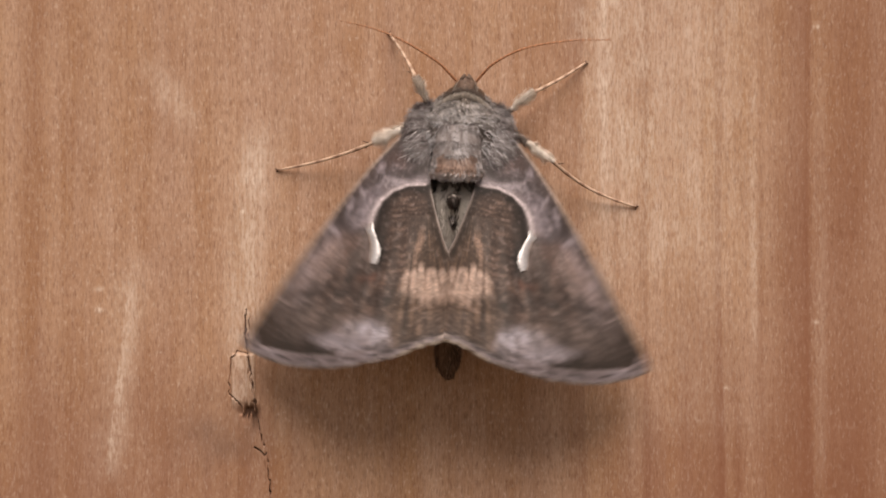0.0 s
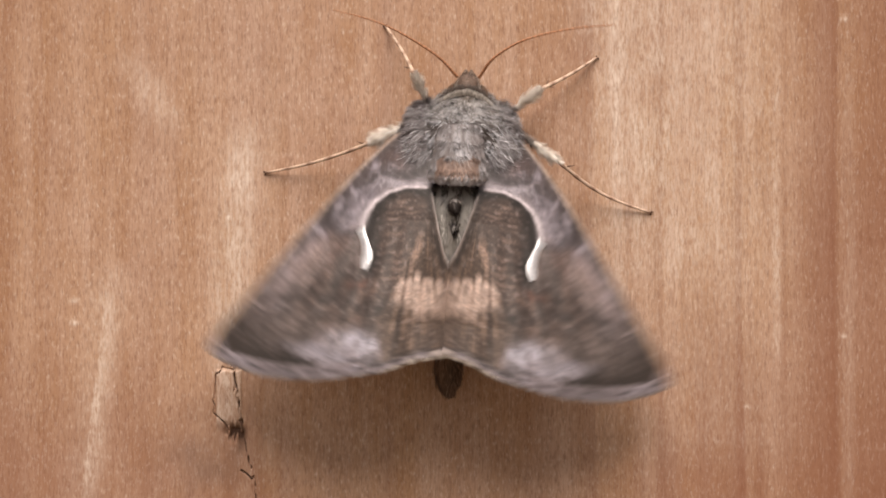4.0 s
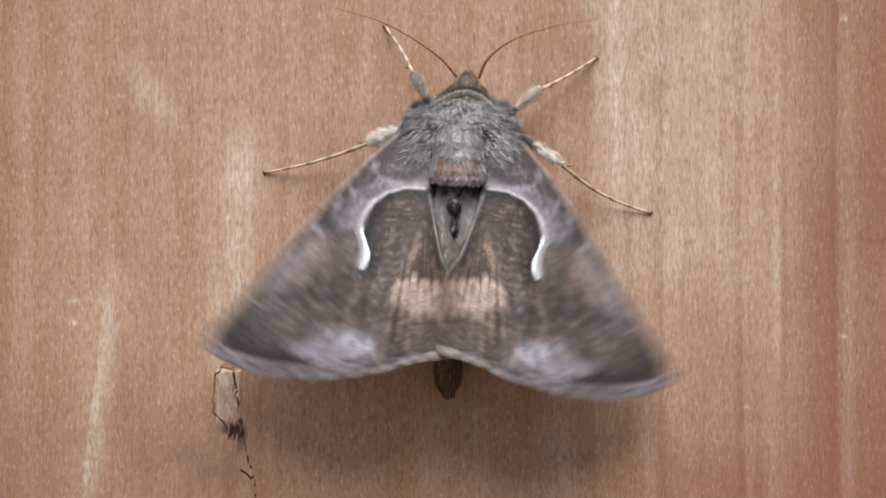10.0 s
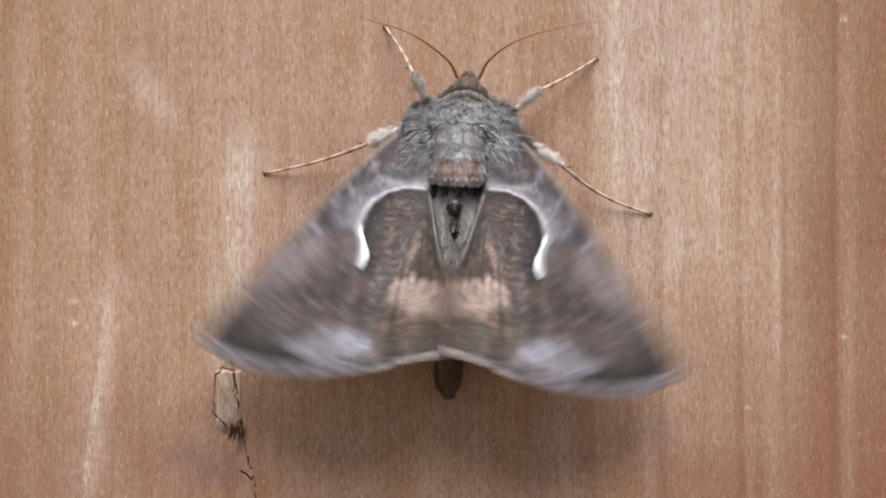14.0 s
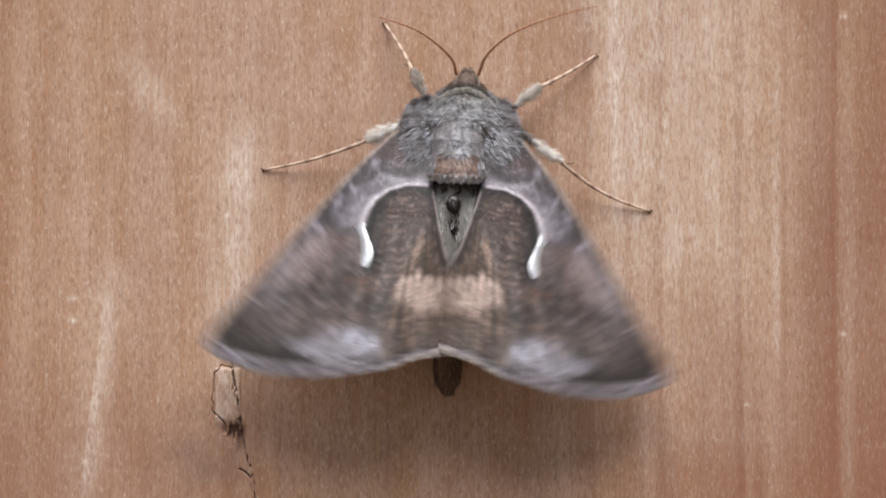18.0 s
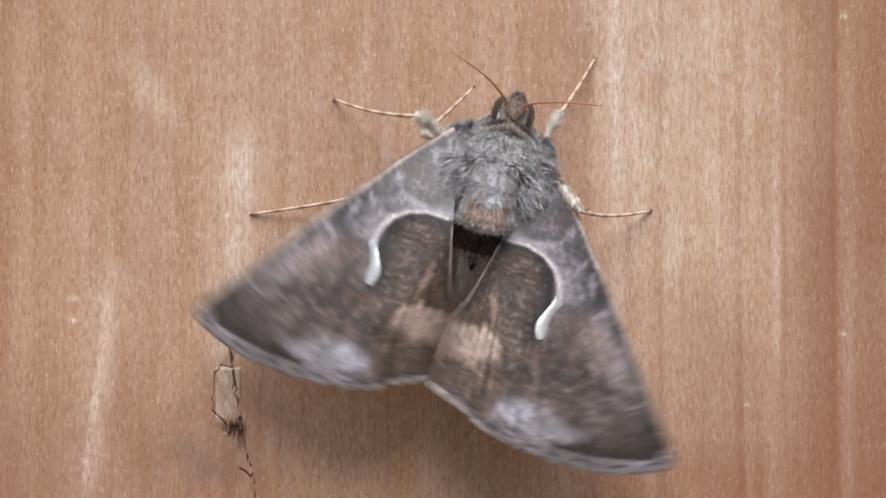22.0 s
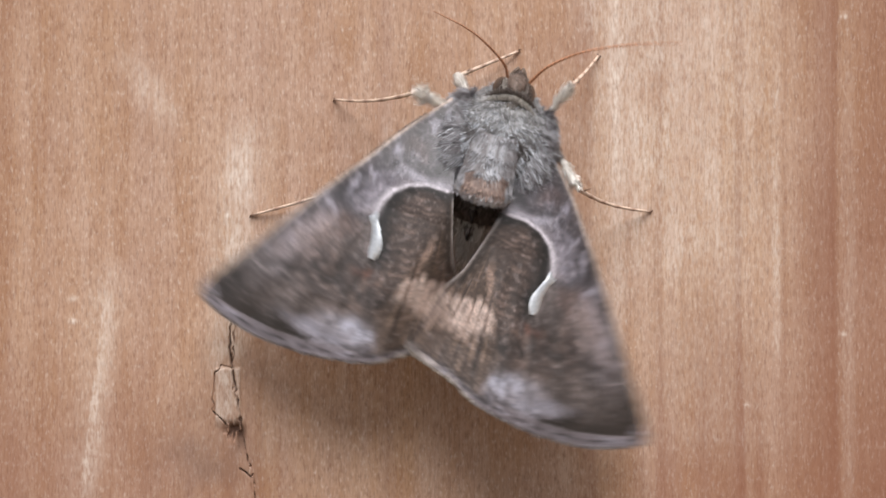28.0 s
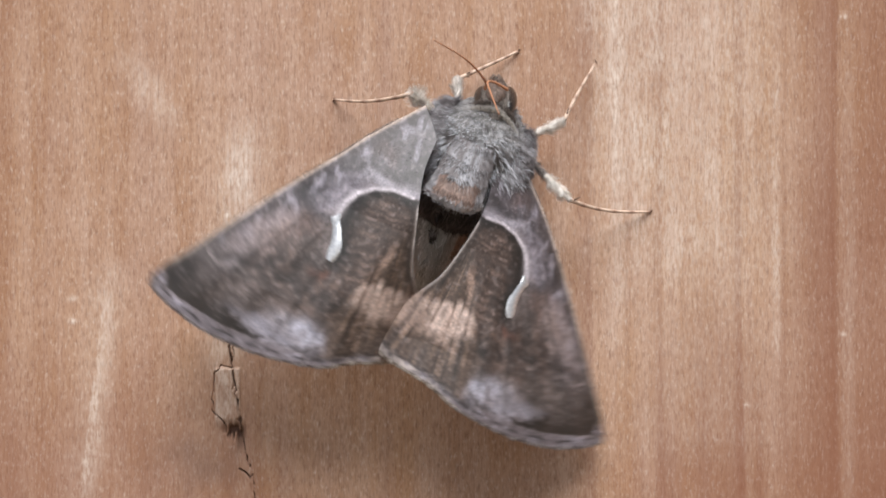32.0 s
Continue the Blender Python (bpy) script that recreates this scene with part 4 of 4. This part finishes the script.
# wings: seconds, sweep, flap, twist, slide, draw, shiver
PORT = [(0.0, -2.2, -6.9, 0.9, -1.8, -0.3, 6.0), (1.0, 0.7, 2.6, 0.2, -0.9, 0.8, 5.0), (2.0, -2.1, -4.8, -0.4, -1.3, -0.7, 11.0), (3.0, 2.1, -0.5, -1.2, -0.2, -0.8, 6.0), (6.0, -0.8, -1.1, -0.1, -0.4, -0.2, 15.0), (7.0, -0.9, -1.0, 0.0, -0.8, -0.2, 16.0), (8.0, -0.5, -5.3, -2.0, -0.0, -1.3, 15.0), (9.0, 3.0, 0.3, 1.1, -1.4, 0.6, 6.0), (10.0, 2.2, -1.4, -0.3, -0.5, -0.5, 8.0), (11.0, 1.8, 3.1, 0.3, -1.0, 1.1, 11.0), (12.0, -2.1, -1.7, -0.0, -0.5, -0.2, 11.0), (13.0, 3.1, -3.4, -1.2, 0.1, -1.0, 15.0), (14.0, 3.4, -0.4, -0.9, 0.6, -0.6, 15.0), (17.0, 4.0, 2.3, -0.7, 0.4, 0.0, 6.0), (18.0, 1.7, 1.3, -0.7, 0.5, -0.2, 10.0), (19.0, -1.7, -7.3, -2.8, 0.2, -1.5, 11.0)]
PORT += [(20.0, 5.3, 1.6, 3.6, 1.2, 10.9, 11.0), (20.5, 6.3, 1.4, 3.4, 7.6, 0.2, 5.0), (21.0, 2.6, -4.4, 3.5, 12.2, -5.3, 1.5), (21.5, 0.1, -8.6, 1.9, 14.8, -15.0, 2.0), (22.0, 3.7, 5.9, 3.6, 13.5, -14.3, 9.0), (23.0, 5.1, 1.2, 4.5, 13.7, -7.9, 11.0), (24.0, 5.6, 11.9, 4.5, 5.2, -16.8, 7.0), (25.0, 2.7, 8.6, 3.7, 8.6, -18.0, 9.0), (25.5, 6.3, 12.5, 5.5, 7.8, -11.6, 5.0), (27.5, 2.3, 8.2, 4.1, 5.5, -14.3, 5.0), (28.0, -0.3, 6.3, 3.8, 7.3, -16.2, 8.0), (29.0, 2.0, 6.3, 3.9, 7.2, -12.2, 8.0), (30.0, 8.6, 12.0, 4.7, 9.4, -21.5, 11.0), (31.0, 2.4, 6.7, 3.2, -4.7, -19.6, 7.0), (32.0, -2.8, 7.7, 3.9, -3.3, -25.0, 5.0)]
STARBOARD = [(0.0, -4.0, -4.9, 0.7, -0.8, 0.2, 6.0), (1.0, -2.9, -5.1, 0.2, -0.8, 0.4, 5.0), (2.0, -3.8, -5.0, -0.4, -0.3, 0.7, 11.0), (3.0, -2.6, -4.5, 0.3, -0.6, 0.3, 6.0), (6.0, -4.0, -4.9, 0.0, -0.3, 0.4, 15.0), (7.0, -3.0, -3.5, 0.0, -0.2, 0.3, 16.0), (8.0, -1.6, -2.7, -1.5, 1.2, 1.1, 15.0), (9.0, 0.4, -7.3, -0.7, -0.6, 1.0, 6.0), (10.0, -2.1, -7.7, -1.2, 0.1, 1.1, 8.0), (11.0, 0.1, -1.5, -0.1, 0.7, 0.1, 11.0), (12.0, -1.4, -1.1, -0.3, 0.3, 0.1, 11.0), (13.0, 0.4, -9.5, -1.2, -0.1, 1.1, 15.0), (14.0, -0.6, -6.4, -1.6, 1.1, 1.3, 15.0), (17.0, 0.5, -5.4, -0.2, 0.1, 0.7, 6.0), (18.0, -2.7, -7.3, -0.5, -0.3, 0.9, 10.0), (19.0, -6.8, -11.1, -1.9, -0.2, 1.1, 11.0)]
STARBOARD += [(20.0, -5.3, -16.5, -2.2, 5.5, -17.6, 11.0), (20.5, -6.2, -4.4, -3.0, -12.8, 8.8, 5.0), (21.0, -2.1, -4.0, -3.1, 3.0, 5.1, 1.5), (21.5, -8.7, -0.2, -2.0, 2.0, 18.9, 2.0), (22.0, -1.1, 9.0, -1.9, -8.5, 15.7, 8.0), (23.0, -2.8, 5.0, -2.7, -16.9, 6.0, 9.0), (24.0, -4.5, -2.7, -4.6, -15.0, 22.5, 7.0), (25.0, -3.1, -1.2, -4.0, -12.9, 16.4, 6.0), (25.5, -3.6, -1.8, -4.3, -12.9, 19.1, 5.0), (27.5, -2.4, 0.9, -3.9, -12.7, 18.4, 5.0), (28.0, -3.4, 0.0, -3.9, -13.0, 10.0, 10.0), (29.0, -1.7, 4.9, -3.1, -9.9, 10.8, 8.0), (30.0, 0.0, -10.7, -5.8, 9.5, 14.7, 10.0), (31.0, 8.6, 4.9, -2.8, -5.2, -1.5, 24.0), (32.0, 2.2, -13.0, -5.0, 2.4, -4.9, 5.0)]
# head: seconds, nod, turn, tilt, reach
HEAD = [(0, 0, 0, 0, 0), (19.6, 0, 0, 0, 0), (20.5, 6, 4, 0, 6), (21, 10, -4, 0, 10), (21.5, 16, -6, 0, 14), (22, 14, 2, 0, 12), (23, 14, -22, 0, 14), (23.6, 6, 0, 0, 8),
        (24.5, 0, 0, 0, 4), (29.4, 0, 0, 0, 4), (29.8, 8, 58, -20, 12), (30.6, 8, 54, -20, 12), (31.1, 8, 46, -18, 12), (31.5, 4, 10, 0, 8), (32, 8, -22, 0, 10)]
# abdomen: seconds, drawn in, swing
ABDOMEN = [(0, 0, 0), (19.6, 0, 0), (21, 62, -3), (29.4, 62, -4), (30, 48, -8), (32, 62, -8)]
# feelers: seconds, turn, lift, tremble
FEELER_PORT = [(0, 0, 0, 0.8), (9, 2, 0, 0.8), (13, 0, 25, 1.5), (14, 0, 28, 1), (18, 2, 35, 0.6), (19, 4, 25, 0.6), (20, -8, 4, 1.5), (20.5, -8, 15, 0.5), (21, -14, 28, 0.5), (21.5, -30, 25, 3), (22, 24, 30, 0.8),
               (22.6, 60, 32, 2), (23, 95, 30, 2), (23.4, 60, 30, 2), (24, 6, 28, 0.5), (29.5, 5, 28, 0.5), (30, 14, 28, 1), (31, -22, 54, 1), (32, 34, 38, 3)]
FEELER_STARBOARD = [(0, 0, 0, 0.8), (9, 6, 20, 2), (13, 4, 15, 2), (18, 10, 18, 1.5), (19, 12, 10, 1.5), (20, 16, 0, 0.8), (20.5, 20, 15, 0.5), (21, 32, 24, 0.5), (21.5, 24, 25, 1), (22, 28, 38, 0.8),
                    (23, -6, 36, 3), (24, 14, 0, 2.5), (28, 14, 0, 2.5), (29.5, 16, 8, 2.5), (30, 88, 18, 3), (31, 118, 18, 1), (32, -10, 74, 4)]


def motions():
    ticks = [k / 10 for k in range(321)]
    walk(moth, [(t, body_pose(t)) for t in ticks])
    rnd = random.Random(77)
    stray = [(rnd.gauss(0, 1.3), rnd.gauss(-1.0, 3.0)) for k in ticks]
    for side, wing, rows in ((-1, wings[0], PORT), (1, wings[1], STARBOARD)):
        beat = []
        for k in range(320):
            for j in range(3):
                t = k / 10 + j / 30
                sweep, flap, twist, slide, draw, buzz = ease(rows, t)
                lift = ease([(0, 0), (31.2, 0), (31.8, 1.6), (32, 1.6)], t)[0] if side < 0 else 0.0
                loose = 0.0 if k % 10 == 0 else (1.0 if t < 19.5 else 0.35)
                a, b = stray[k]
                push = (0, 1, -1)[j] * buzz
                beat.append((t, wing_pose(side, sweep + loose * a + push * 0.6, flap + loose * b + push, twist, slide, draw, lift)))
        beat.append((32.0, wing_pose(side, *ease(rows, 32.0)[:5], 1.6 if side < 0 else 0.0)))
        walk(wing, beat)
    for key, (leg, tarsus) in legs.items():
        pair = [(t, *leg_rows(key, t, ease(FEET[key], t))) for t in ticks]
        walk(leg, [(t, a) for t, a, b in pair])
        walk(tarsus, [(t, b) for t, a, b in pair])
    tail = [(t, *ease(ABDOMEN, t)) for t in ticks]
    walk(abdomen, [(t, pose(0, 0.036 * a * MM, 0.1 * a * U, 0, b, 0)) for t, a, b in tail])
    walk(tail_tip, [(t, pose(0, 0, a * U)) for t, a, b in tail])
    rest = head.matrix_basis.copy()
    bows = []
    for t in ticks:
        nod, turn, tilt, out = ease(HEAD, t)
        bows.append((t, pose(0, 0, out * U) @ rest @ pose(0, 0, 0, nod, turn, tilt)))
    walk(head, bows)
    for side, feeler, rows in ((-1, feelers[0], FEELER_PORT), (1, feelers[1], FEELER_STARBOARD)):
        rest = feeler.matrix_basis.copy()
        axis = Vector(feeler.data.vertices[-1].co).cross(Vector((0, -1, 0))).normalized()
        beat = []
        for k in range(320):
            for j in range(3):
                t = k / 10 + j / 30
                turn, raised, buzz = ease(rows, t)
                push = (0, 1, -1)[j] * buzz
                beat.append((t, rest @ pose(0, 0, 0, 0, -side * (turn + push), 0) @ Matrix.Rotation(radians(raised + push * 0.5), 4, axis)))
        walk(feeler, beat + [(32.0, beat[-1][1])])


motions()
